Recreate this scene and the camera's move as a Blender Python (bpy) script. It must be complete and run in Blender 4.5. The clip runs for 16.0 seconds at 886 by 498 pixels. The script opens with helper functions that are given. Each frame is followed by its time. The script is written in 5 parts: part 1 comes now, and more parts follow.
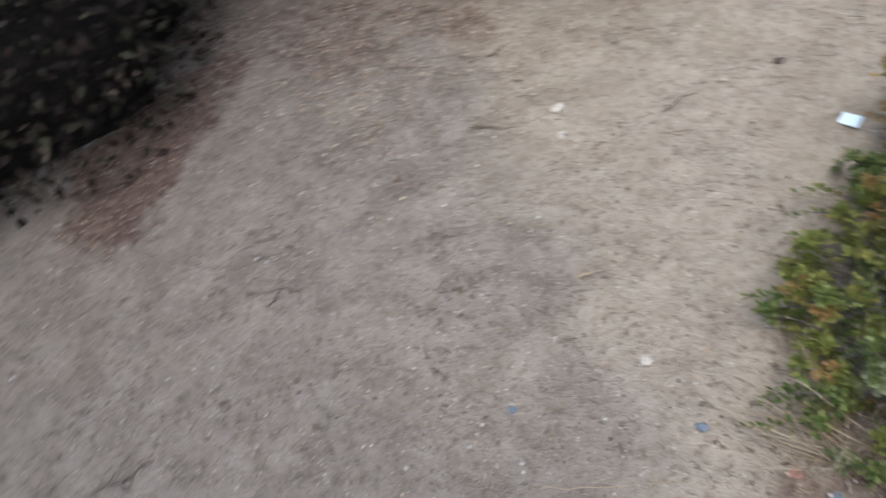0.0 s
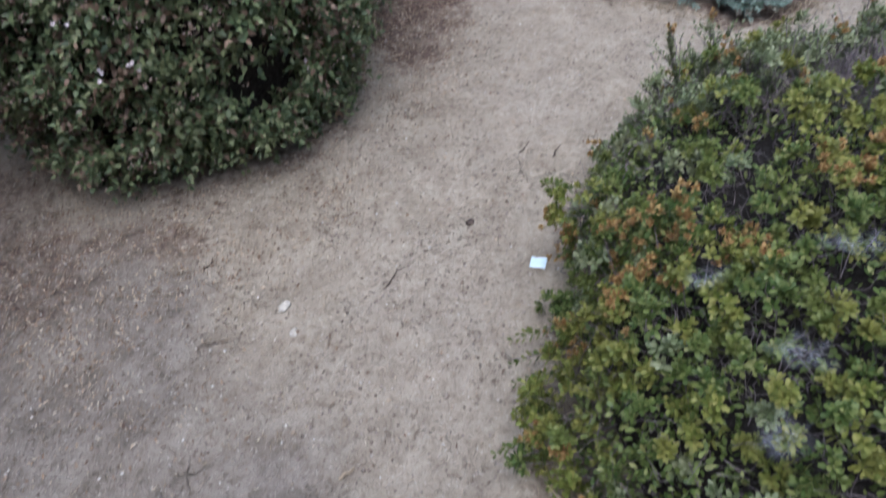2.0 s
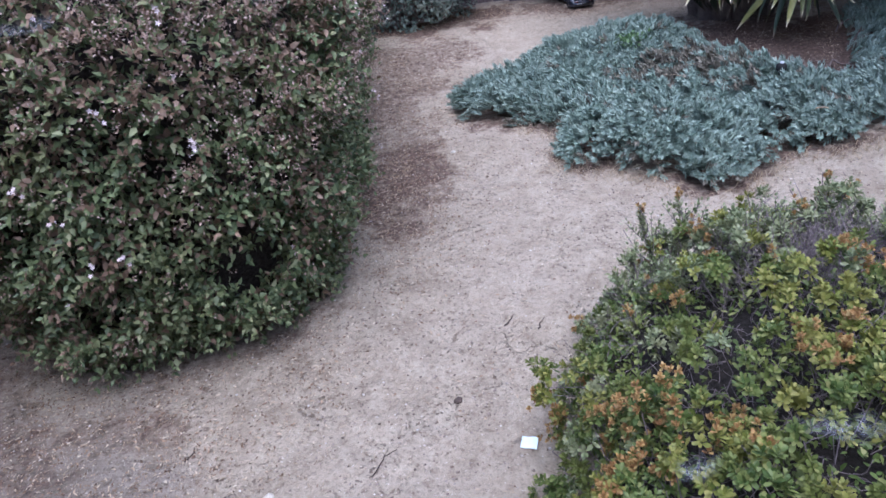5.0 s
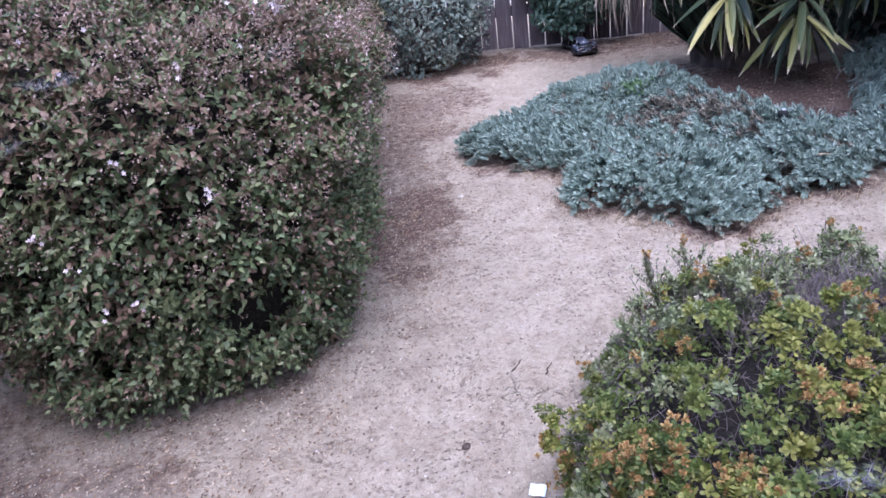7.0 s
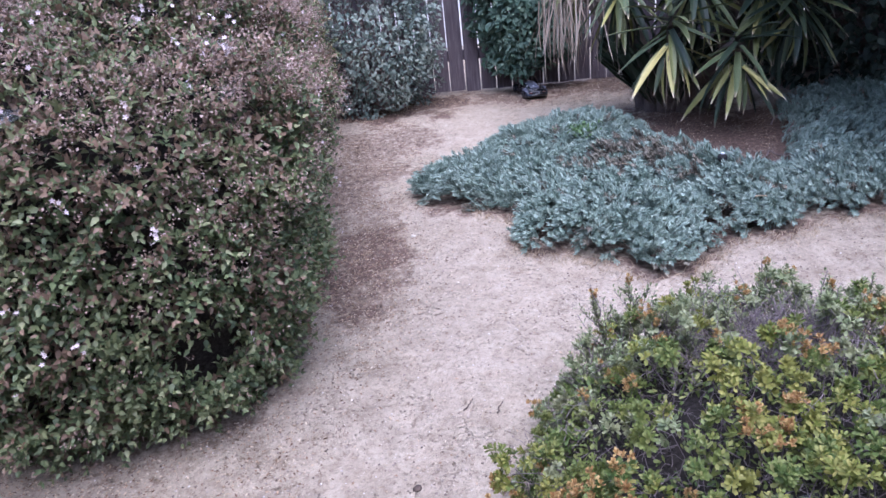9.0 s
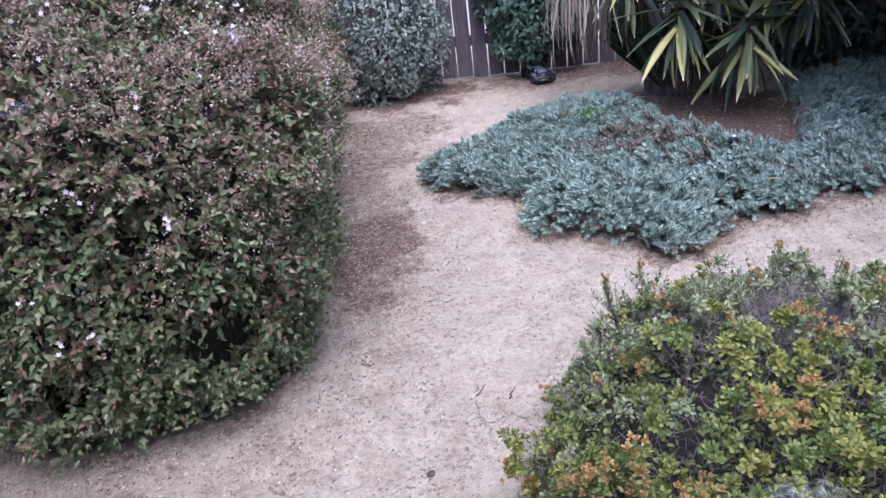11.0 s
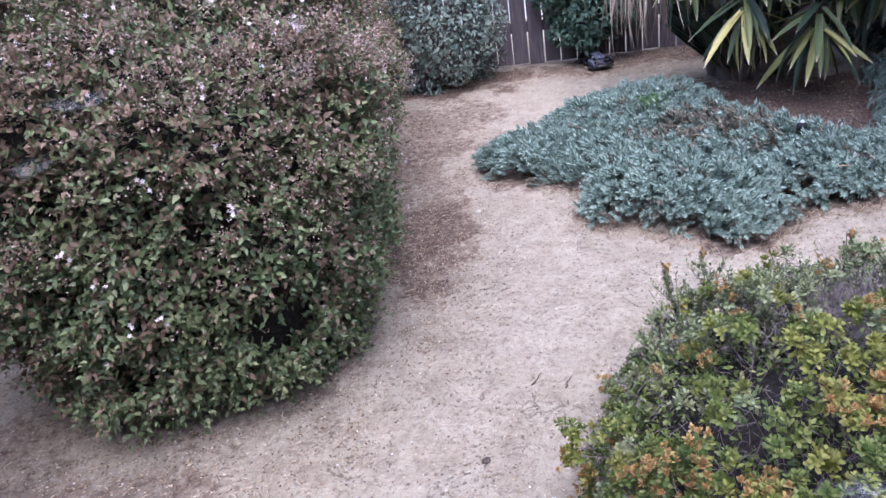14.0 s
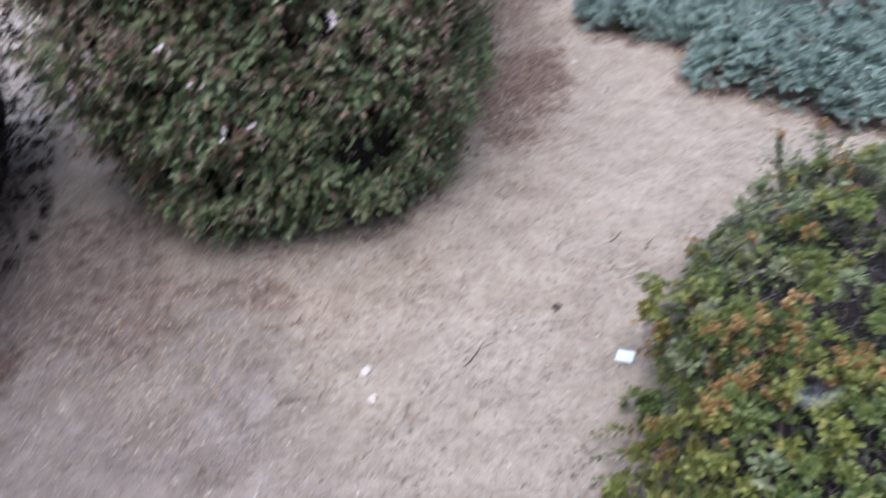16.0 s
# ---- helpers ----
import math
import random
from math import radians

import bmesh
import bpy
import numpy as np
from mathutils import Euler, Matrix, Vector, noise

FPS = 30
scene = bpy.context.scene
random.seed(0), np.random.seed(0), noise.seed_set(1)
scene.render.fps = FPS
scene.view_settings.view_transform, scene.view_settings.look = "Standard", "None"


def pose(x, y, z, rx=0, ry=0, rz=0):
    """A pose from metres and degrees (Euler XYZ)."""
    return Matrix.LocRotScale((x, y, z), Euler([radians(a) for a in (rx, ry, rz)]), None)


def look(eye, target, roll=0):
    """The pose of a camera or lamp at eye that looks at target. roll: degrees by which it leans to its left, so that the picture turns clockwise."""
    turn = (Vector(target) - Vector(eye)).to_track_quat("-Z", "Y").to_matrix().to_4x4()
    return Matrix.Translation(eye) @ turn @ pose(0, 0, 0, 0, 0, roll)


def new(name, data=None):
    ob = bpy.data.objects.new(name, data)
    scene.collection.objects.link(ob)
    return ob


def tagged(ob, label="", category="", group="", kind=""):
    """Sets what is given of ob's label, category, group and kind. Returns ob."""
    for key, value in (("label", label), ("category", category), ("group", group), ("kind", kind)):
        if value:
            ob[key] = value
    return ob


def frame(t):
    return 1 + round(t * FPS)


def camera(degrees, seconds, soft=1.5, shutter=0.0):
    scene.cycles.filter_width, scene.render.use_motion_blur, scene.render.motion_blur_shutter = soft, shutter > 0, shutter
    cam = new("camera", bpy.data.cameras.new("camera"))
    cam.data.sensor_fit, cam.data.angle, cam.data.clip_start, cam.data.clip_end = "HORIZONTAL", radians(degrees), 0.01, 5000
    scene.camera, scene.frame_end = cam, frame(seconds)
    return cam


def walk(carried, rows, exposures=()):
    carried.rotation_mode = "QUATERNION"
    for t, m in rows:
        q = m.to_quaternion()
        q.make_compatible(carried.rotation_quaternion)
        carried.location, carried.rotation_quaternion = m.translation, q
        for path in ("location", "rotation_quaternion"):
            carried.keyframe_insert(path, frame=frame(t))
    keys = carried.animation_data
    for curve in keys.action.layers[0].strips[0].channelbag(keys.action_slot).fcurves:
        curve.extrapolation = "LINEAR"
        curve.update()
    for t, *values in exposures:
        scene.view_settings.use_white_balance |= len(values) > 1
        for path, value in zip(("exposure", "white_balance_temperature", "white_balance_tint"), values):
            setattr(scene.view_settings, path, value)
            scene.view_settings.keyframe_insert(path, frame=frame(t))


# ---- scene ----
cam = camera(65.8, 16.0, soft=1.5, shutter=0.5)
PATH = [
    (0, (0.248, 0.11, 1.226), (-0.603, 0.991, -0.355), -18.3),
    (0.5, (0.262, 0.137, 1.234), (-0.253, 1.246, -0.349), -14.8),
    (1, (0.295, 0.164, 1.241), (-0.061, 1.435, -0.262), -10.3),
    (1.5, (0.308, 0.182, 1.241), (0.002, 1.512, -0.221), -8.6),
    (2, (0.316, 0.206, 1.268), (0.011, 1.618, -0.115), -8.6),
    (2.5, (0.331, 0.23, 1.304), (0.063, 1.81, 0.107), -8.4),
    (3, (0.334, 0.237, 1.313), (0.089, 1.867, 0.18), -8.1),
    (3.5, (0.34, 0.241, 1.313), (0.093, 1.885, 0.203), -8.5),
    (4, (0.339, 0.242, 1.316), (0.091, 1.896, 0.22), -8.7),
    (6.5, (0.334, 0.235, 1.345), (0.043, 1.973, 0.399), -8.4),
    (7, (0.337, 0.224, 1.354), (0.061, 1.972, 0.421), -8.6),
    (7.5, (0.334, 0.217, 1.362), (0.105, 1.993, 0.472), -7.5),
    (8, (0.344, 0.217, 1.361), (0.147, 2.021, 0.52), -7.6),
    (8.5, (0.354, 0.213, 1.358), (0.216, 2.031, 0.535), -7.2),
    (9, (0.349, 0.215, 1.361), (0.213, 2.021, 0.512), -6.6),
    (9.5, (0.345, 0.213, 1.358), (0.195, 2.009, 0.491), -7.3),
    (12, (0.341, 0.219, 1.361), (0.158, 2.003, 0.477), -7.8),
    (12.5, (0.339, 0.224, 1.359), (0.124, 2.002, 0.47), -8.1),
    (13, (0.336, 0.224, 1.359), (0.077, 1.997, 0.469), -8.6),
    (13.5, (0.334, 0.215, 1.36), (0.025, 1.981, 0.475), -9.1),
    (14, (0.332, 0.21, 1.36), (0.012, 1.974, 0.472), -9.5),
    (14.5, (0.336, 0.214, 1.353), (0.013, 1.971, 0.455), -9.5),
    (15, (0.339, 0.218, 1.341), (0.029, 1.963, 0.415), -9.6),
    (15.5, (0.339, 0.225, 1.321), (0.013, 1.937, 0.34), -9.1),
    (16, (0.255, 0.198, 1.295), (-0.242, 1.712, 0.087), -6.6),
]
EXPOSURES = [(0, 1.05, 5700, 8), (0.5, 0.98, 5550, 8), (1.5, 0.85, 5450, 9), (2.5, 1.12, 5250, 14), (3.5, 1.28, 5100, 17), (6.5, 1.45, 5150, 24), (7, 1.56, 5150, 26), (9.5, 1.66, 5200, 26), (12.5, 1.66, 5300, 23), (15, 1.65, 5300, 21), (16, 1.4, 5400, 17)]
walk(cam, [(t, look(eye, target, roll)) for t, eye, target, roll in PATH], EXPOSURES)

# ---------------------------------------------------------------- light
world = bpy.data.worlds.new("overcast_sky")
scene.world = world
world.use_nodes = True
wn = world.node_tree
sky = wn.nodes.new("ShaderNodeTexSky")
sky.sky_type = "NISHITA"
sky.sun_disc = False
sky.sun_elevation = radians(70)
sky.sun_rotation = radians(164)
sky.air_density, sky.dust_density, sky.ozone_density = 1.0, 4.0, 1.0
wn.links.new(sky.outputs[0], wn.nodes["Background"].inputs[0])
wn.nodes["Background"].inputs[1].default_value = 0.125
sun_data = bpy.data.lights.new("sun", "SUN")
sun_data.energy, sun_data.angle, sun_data.color = 1.4, radians(72), (1.0, 0.98, 0.95)
sun = new("sun", sun_data)
sun.matrix_world = look((0, 0, 0), (-0.08, 0.3, -1.0))


# ---------------------------------------------------------------- material tools
class Nodes:
    """A small builder round one node material."""

    def __init__(self, name):
        self.m = bpy.data.materials.new(name)
        self.m.use_nodes = True
        self.t = self.m.node_tree
        self.b = self.t.nodes["Principled BSDF"]
        self.out = self.t.nodes["Material Output"]

    def add(self, kind, **values):
        n = self.t.nodes.new(kind)
        for k, v in values.items():
            n.inputs[k].default_value = v
        return n

    def join(self, a, b):
        self.t.links.new(a, b)

    def coords(self):
        return self.add("ShaderNodeTexCoord").outputs["Object"]

    def noise(self, scale, detail=4.0, rough=0.55, vec=None):
        n = self.add("ShaderNodeTexNoise", Scale=scale, Detail=detail, Roughness=rough)
        self.join(vec if vec is not None else self.coords(), n.inputs["Vector"])
        return n.outputs["Fac"]

    def ramp(self, fac, stops, mode="LINEAR"):
        n = self.add("ShaderNodeValToRGB")
        n.color_ramp.interpolation = mode
        e = n.color_ramp.elements
        while len(e) < len(stops):
            e.new(0.5)
        for i, (p, c) in enumerate(stops):
            e[i].position = p
            e[i].color = (*c, 1.0) if len(c) == 3 else c
        self.join(fac, n.inputs[0])
        return n.outputs[0]

    def mix(self, fac, a, b, blend="MIX"):
        n = self.add("ShaderNodeMix")
        n.data_type, n.blend_type = "RGBA", blend
        for s, v in ((n.inputs[0], fac), (n.inputs[6], a), (n.inputs[7], b)):
            if isinstance(v, (int, float)):
                s.default_value = v
            elif isinstance(v, tuple):
                s.default_value = (*v, 1.0)
            else:
                self.join(v, s)
        return n.outputs[2]

    def math(self, op, a, b=0.0, c=0.0):
        n = self.add("ShaderNodeMath")
        n.operation = op
        for s, v in zip(n.inputs, (a, b, c)):
            if isinstance(v, (int, float)):
                s.default_value = v
            else:
                self.join(v, s)
        return n.outputs[0]

    def bump(self, height, strength=0.4, distance=0.01):
        n = self.add("ShaderNodeBump", Strength=strength, Distance=distance)
        self.join(height, n.inputs["Height"])
        self.join(n.outputs[0], self.b.inputs["Normal"])

    def finish(self, colour, rough=0.6, metal=0.0, spec=0.5):
        if isinstance(colour, tuple):
            self.b.inputs["Base Color"].default_value = (*colour, 1.0)
        else:
            self.join(colour, self.b.inputs["Base Color"])
        self.b.inputs["Roughness"].default_value = rough
        self.b.inputs["Metallic"].default_value = metal
        self.b.inputs["Specular IOR Level"].default_value = spec
        return self.m


def leaf_material(name, stops, rough=0.45, patch=None, patch_scale=5.0, glow=0.22, spec=0.4):
    """Leaf colour by leaf (random per island), drifting over the plant in patches, with some light coming through."""
    k = Nodes(name)
    rnd = k.add("ShaderNodeNewGeometry").outputs["Random Per Island"]
    col = k.ramp(rnd, stops)
    big = k.noise(patch_scale, 3.0)
    if patch:
        f = k.ramp(big, [(0.45, (0, 0, 0)), (0.66, (1, 1, 1))])
        col = k.mix(k.math("MULTIPLY", f, 0.7), col, patch)
    fine = k.noise(160.0, 2.0)
    col = k.mix(0.35, col, k.ramp(fine, [(0.3, (0.55, 0.55, 0.55)), (0.7, (1, 1, 1))]), "MULTIPLY")
    k.finish(col, rough, 0.0, spec)
    tr = k.add("ShaderNodeBsdfTranslucent")
    k.join(col, tr.inputs[0])
    ms = k.add("ShaderNodeMixShader", Fac=glow)
    k.join(k.b.outputs[0], ms.inputs[1])
    k.join(tr.outputs[0], ms.inputs[2])
    k.join(ms.outputs[0], k.out.inputs[0])
    return k.m


def simple(name, a, b, scale=30.0, rough=0.7, metal=0.0, bump=0.3, dist=0.003, spec=0.4):
    """Two tones mixed by two scales of noise, with fine relief."""
    k = Nodes(name)
    n1, n2 = k.noise(scale, 5.0), k.noise(scale * 6.0, 3.0)
    f = k.math("ADD", k.math("MULTIPLY", n1, 0.65), k.math("MULTIPLY", n2, 0.35))
    col = k.ramp(f, [(0.35, a), (0.65, b)])
    if bump:
        k.bump(n2, bump, dist)
    return k.finish(col, rough, metal, spec)


# ---------------------------------------------------------------- materials
def ground_material():
    k = Nodes("dry_cracked_earth")
    v = k.coords()
    at = k.add("ShaderNodeAttribute")
    at.attribute_name = "mulch"
    mulch = at.outputs["Fac"]
    at2 = k.add("ShaderNodeAttribute")
    at2.attribute_name = "loam"
    loam = at2.outputs["Fac"]
    big, mid, fine, grit = k.noise(1.3, 4.0), k.noise(9.0, 5.0, 0.65), k.noise(46.0, 5.0, 0.75), k.noise(200.0, 3.0, 0.7)
    base = k.ramp(mid, [(0.3, (0.29, 0.238, 0.178)), (0.5, (0.395, 0.334, 0.255)), (0.7, (0.47, 0.406, 0.315))])
    base = k.mix(k.ramp(big, [(0.4, (0, 0, 0)), (0.65, (0.6, 0.6, 0.6))]), base, (0.45, 0.386, 0.308))
    base = k.mix(k.math("MULTIPLY", loam, 0.75), base, k.ramp(mid, [(0.35, (0.19, 0.162, 0.137)), (0.65, (0.3, 0.262, 0.225))]))
    clod = k.ramp(fine, [(0.3, (0.42, 0.38, 0.35)), (0.45, (0.84, 0.83, 0.81)), (0.55, (1, 1, 1)), (0.75, (1.0, 1.0, 1.0))])
    base = k.mix(0.7, base, clod, "MULTIPLY")
    base = k.mix(0.5, base, k.ramp(grit, [(0.3, (0.55, 0.52, 0.5)), (0.5, (1, 1, 1))]), "MULTIPLY")
    # pits: shade in the small hollows is put into the colour
    pit = k.ramp(k.noise(58.0, 3.0, 0.65), [(0.34, (1, 1, 1)), (0.42, (0, 0, 0))])
    pit = k.math("MULTIPLY", pit, k.ramp(k.noise(5.0, 3.0), [(0.4, (0.15, 0.15, 0.15)), (0.62, (1, 1, 1))]))
    base = k.mix(k.math("MULTIPLY", pit, 0.75), base, (0.15, 0.115, 0.09))
    chip = k.ramp(k.noise(120.0, 1.0), [(0.69, (0, 0, 0)), (0.74, (0.6, 0.6, 0.6))])
    base = k.mix(chip, base, (0.6, 0.54, 0.47))
    dirt = k.ramp(fine, [(0.32, (0.065, 0.045, 0.034)), (0.5, (0.145, 0.1, 0.076)), (0.68, (0.23, 0.16, 0.125))])
    torn = k.math("ADD", k.math("MULTIPLY", mulch, 1.25), k.math("MULTIPLY", k.math("SUBTRACT", k.noise(26.0, 5.0, 0.7), 0.5), 2.6))
    broken = k.math("MULTIPLY", k.ramp(torn, [(0.25, (0, 0, 0)), (1.4, (1, 1, 1))]), k.ramp(mulch, [(0.0, (0, 0, 0)), (0.15, (1, 1, 1))]))
    base = k.mix(broken, base, dirt)
    # shrinkage cracks in the open soil
    warp = k.add("ShaderNodeTexNoise", Scale=14.0, Detail=3.0)
    k.join(v, warp.inputs["Vector"])
    add = k.add("ShaderNodeVectorMath")
    add.operation = "MULTIPLY_ADD"
    k.join(warp.outputs["Color"], add.inputs[0])
    add.inputs[1].default_value = (0.09, 0.09, 0.0)
    k.join(v, add.inputs[2])
    vor = k.add("ShaderNodeTexVoronoi", Scale=13.0)
    vor.feature = "DISTANCE_TO_EDGE"
    k.join(add.outputs[0], vor.inputs["Vector"])
    line = k.ramp(vor.outputs["Distance"], [(0.0, (1, 1, 1)), (0.03, (0, 0, 0))])
    where = k.ramp(k.noise(3.1, 3.0), [(0.6, (0, 0, 0)), (0.72, (1, 1, 1))])
    crack = k.math("MULTIPLY", k.math("MULTIPLY", line, where), k.math("SUBTRACT", 1.0, mulch))
    base = k.mix(k.math("MULTIPLY", crack, 0.5), base, (0.075, 0.05, 0.036))
    h = k.math("ADD", k.math("MULTIPLY", fine, 0.6), k.math("MULTIPLY", grit, 0.3))
    h = k.math("SUBTRACT", h, k.math("MULTIPLY", pit, 0.35))
    h = k.math("SUBTRACT", h, k.math("MULTIPLY", crack, 0.8))
    k.bump(h, 1.0, 0.022)
    return k.finish(base, 0.95, 0.0, 0.15)


def board_material():
    k = Nodes("weathered_fence_wood")
    rnd = k.add("ShaderNodeObjectInfo").outputs["Random"]
    mp = k.add("ShaderNodeMapping")
    mp.inputs["Scale"].default_value = (14.0, 14.0, 1.0)
    k.join(k.coords(), mp.inputs[0])
    off = k.add("ShaderNodeVectorMath")
    off.operation = "ADD"
    k.join(mp.outputs[0], off.inputs[0])
    k.join(k.math("MULTIPLY", rnd, 40.0), off.inputs[1])
    g = k.noise(3.0, 6.0, 0.7, off.outputs[0])
    g2 = k.noise(12.0, 3.0, 0.6, off.outputs[0])
    col = k.ramp(g, [(0.3, (0.085, 0.068, 0.075)), (0.55, (0.16, 0.135, 0.142)), (0.75, (0.25, 0.215, 0.22))])
    col = k.mix(0.5, col, k.ramp(rnd, [(0.0, (0.6, 0.58, 0.6)), (1.0, (1.0, 0.98, 0.98))]), "MULTIPLY")
    k.bump(g2, 0.4, 0.004)
    return k.finish(col, 0.85, 0.0, 0.2)


M_GROUND = ground_material()
M_BOARD = board_material()
M_HEDGE = leaf_material("abelia_leaf", [(0.0, (0.06, 0.086, 0.038)), (0.4, (0.115, 0.152, 0.065)), (0.8, (0.185, 0.224, 0.1)), (1.0, (0.28, 0.29, 0.15))], 0.5, (0.155, 0.16, 0.07), 4.0, spec=0.35)
M_BROWN_LEAF = leaf_material("bronzed_abelia_leaf", [(0.0, (0.1, 0.07, 0.044)), (0.5, (0.205, 0.136, 0.09)), (1.0, (0.305, 0.215, 0.148))], 0.5, None, 4.0, spec=0.3)
M_BRACT = leaf_material("abelia_bract", [(0.0, (0.18, 0.12, 0.09)), (0.5, (0.33, 0.235, 0.185)), (1.0, (0.48, 0.37, 0.31))], 0.6)
M_BUSH = leaf_material("bush_leaf", [(0.0, (0.05, 0.085, 0.018)), (0.5, (0.112, 0.155, 0.041)), (0.85, (0.19, 0.228, 0.068)), (1.0, (0.31, 0.31, 0.115))], 0.5, (0.165, 0.18, 0.044), 9.0, spec=0.3)
M_BUSH_YELLOW = leaf_material("yellow_green_leaf", [(0.0, (0.11, 0.145, 0.03)), (0.5, (0.2, 0.225, 0.048)), (1.0, (0.33, 0.31, 0.09))], 0.5, (0.22, 0.21, 0.052), 9.0, spec=0.3)
M_BUSH_GREY = leaf_material("dull_grey_green_leaf", [(0.0, (0.11, 0.145, 0.06)), (0.5, (0.21, 0.25, 0.115)), (1.0, (0.34, 0.37, 0.21))], 0.5, (0.26, 0.26, 0.14), 9.0, spec=0.4)
M_TWIG_GREY = simple("purple_grey_twig", (0.085, 0.068, 0.07), (0.23, 0.19, 0.19), 40.0, 0.85)
M_YOUNG = leaf_material("young_orange_leaf", [(0.0, (0.24, 0.12, 0.045)), (0.5, (0.39, 0.235, 0.085)), (1.0, (0.47, 0.345, 0.135))], 0.5)


def needle_material(name, stops, young, patch):
    """Scale leaves: tone by shoot, paler towards the young tips, drifting over the plant."""
    k = Nodes(name)
    col = k.ramp(k.add("ShaderNodeNewGeometry").outputs["Random Per Island"], stops)
    col = k.mix(k.ramp(k.noise(2.2, 3.0), [(0.45, (0, 0, 0)), (0.66, (0.6, 0.6, 0.6))]), col, patch)
    at = k.add("ShaderNodeAttribute")
    at.attribute_name = "tip"
    col = k.mix(k.ramp(at.outputs["Fac"], [(0.45, (0, 0, 0)), (1.0, (0.35, 0.35, 0.35))]), col, young)
    col = k.mix(0.4, col, k.ramp(k.noise(160.0, 2.0), [(0.3, (0.5, 0.5, 0.5)), (0.7, (1, 1, 1))]), "MULTIPLY")
    return k.finish(col, 0.85, 0.0, 0.15)


M_JUNIPER = needle_material("juniper_needle", [(0.0, (0.155, 0.22, 0.175)), (0.5, (0.245, 0.325, 0.268)), (1.0, (0.33, 0.41, 0.345))], (0.4, 0.48, 0.41), (0.25, 0.32, 0.275))
M_JUNIPER_DRY = needle_material("dry_juniper_needle", [(0.0, (0.11, 0.1, 0.08)), (0.6, (0.2, 0.18, 0.14)), (1.0, (0.25, 0.24, 0.19))], (0.29, 0.28, 0.22), (0.18, 0.155, 0.12))
M_WEED = leaf_material("weed_leaf", [(0.0, (0.07, 0.13, 0.05)), (1.0, (0.14, 0.23, 0.09))], 0.6)
M_FAR_LEAF = leaf_material("grey_green_leaf", [(0.0, (0.1, 0.14, 0.115)), (0.6, (0.185, 0.24, 0.195)), (1.0, (0.32, 0.36, 0.29))], 0.55, (0.28, 0.31, 0.24), 4.0)
M_VINE = leaf_material("vine_leaf", [(0.0, (0.07, 0.125, 0.09)), (0.6, (0.125, 0.195, 0.14)), (1.0, (0.19, 0.265, 0.185))], 0.5, None, 5.0, spec=0.25)
M_DARK_LEAF = leaf_material("dark_tree_leaf", [(0.0, (0.02, 0.036, 0.026)), (0.6, (0.045, 0.072, 0.052)), (1.0, (0.09, 0.12, 0.085))], 0.45)
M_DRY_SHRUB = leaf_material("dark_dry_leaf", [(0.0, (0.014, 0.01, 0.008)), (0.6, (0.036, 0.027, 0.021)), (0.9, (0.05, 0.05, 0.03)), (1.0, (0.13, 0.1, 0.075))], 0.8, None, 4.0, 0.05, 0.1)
M_TWIG = simple("grey_brown_twig", (0.09, 0.065, 0.055), (0.25, 0.2, 0.185), 40.0, 0.85)
M_FALLEN = simple("dark_fallen_twig", (0.035, 0.025, 0.02), (0.09, 0.065, 0.052), 60.0, 0.9)
# shade put into the colour of the closed cores inside the shrubs
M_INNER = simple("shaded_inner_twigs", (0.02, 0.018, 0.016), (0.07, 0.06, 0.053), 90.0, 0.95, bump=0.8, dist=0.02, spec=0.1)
M_PETAL = simple("pale_pink_petal", (0.48, 0.39, 0.39), (0.66, 0.58, 0.57), 200.0, 0.6, bump=0.1)
M_STRAW = leaf_material("dry_straw", [(0.0, (0.26, 0.19, 0.12)), (0.6, (0.42, 0.33, 0.22)), (1.0, (0.55, 0.46, 0.34))], 0.8, None, 5.0, 0.1)
M_LITTER = leaf_material("dead_leaf", [(0.0, (0.1, 0.06, 0.04)), (0.35, (0.24, 0.155, 0.1)), (0.65, (0.44, 0.32, 0.21)), (1.0, (0.62, 0.53, 0.4))], 0.85, None, 5.0, 0.08)
M_GRAVEL = leaf_material("soil_crumbs", [(0.0, (0.14, 0.11, 0.09)), (0.3, (0.25, 0.2, 0.165)), (0.85, (0.4, 0.34, 0.29)), (1.0, (0.68, 0.63, 0.56))], 0.9, None, 5.0, 0.0, 0.2)
M_STONE = simple("pale_stone", (0.38, 0.34, 0.28), (0.6, 0.55, 0.46), 120.0, 0.9, bump=0.6)
M_PEBBLE = simple("blue_grey_stone", (0.1, 0.125, 0.15), (0.2, 0.235, 0.27), 120.0, 0.8, bump=0.5)
M_CLAY = simple("reddish_clay", (0.34, 0.17, 0.13), (0.48, 0.27, 0.21), 90.0, 0.9, bump=0.5)
M_PAPER = simple("pale_blue_paper", (0.6, 0.74, 0.8), (0.74, 0.85, 0.88), 25.0, 0.7, bump=0.15)
M_BARK = simple("yucca_bark", (0.1, 0.08, 0.07), (0.22, 0.18, 0.15), 18.0, 0.9, bump=0.8, dist=0.01)
M_SKY_BLOCK = simple("brownish_blocker", (0.3, 0.27, 0.24), (0.38, 0.345, 0.31), 8.0, 0.9)
M_GAP_BACK = simple("pale_backing", (0.62, 0.62, 0.62), (0.74, 0.73, 0.72), 3.0, 0.9)


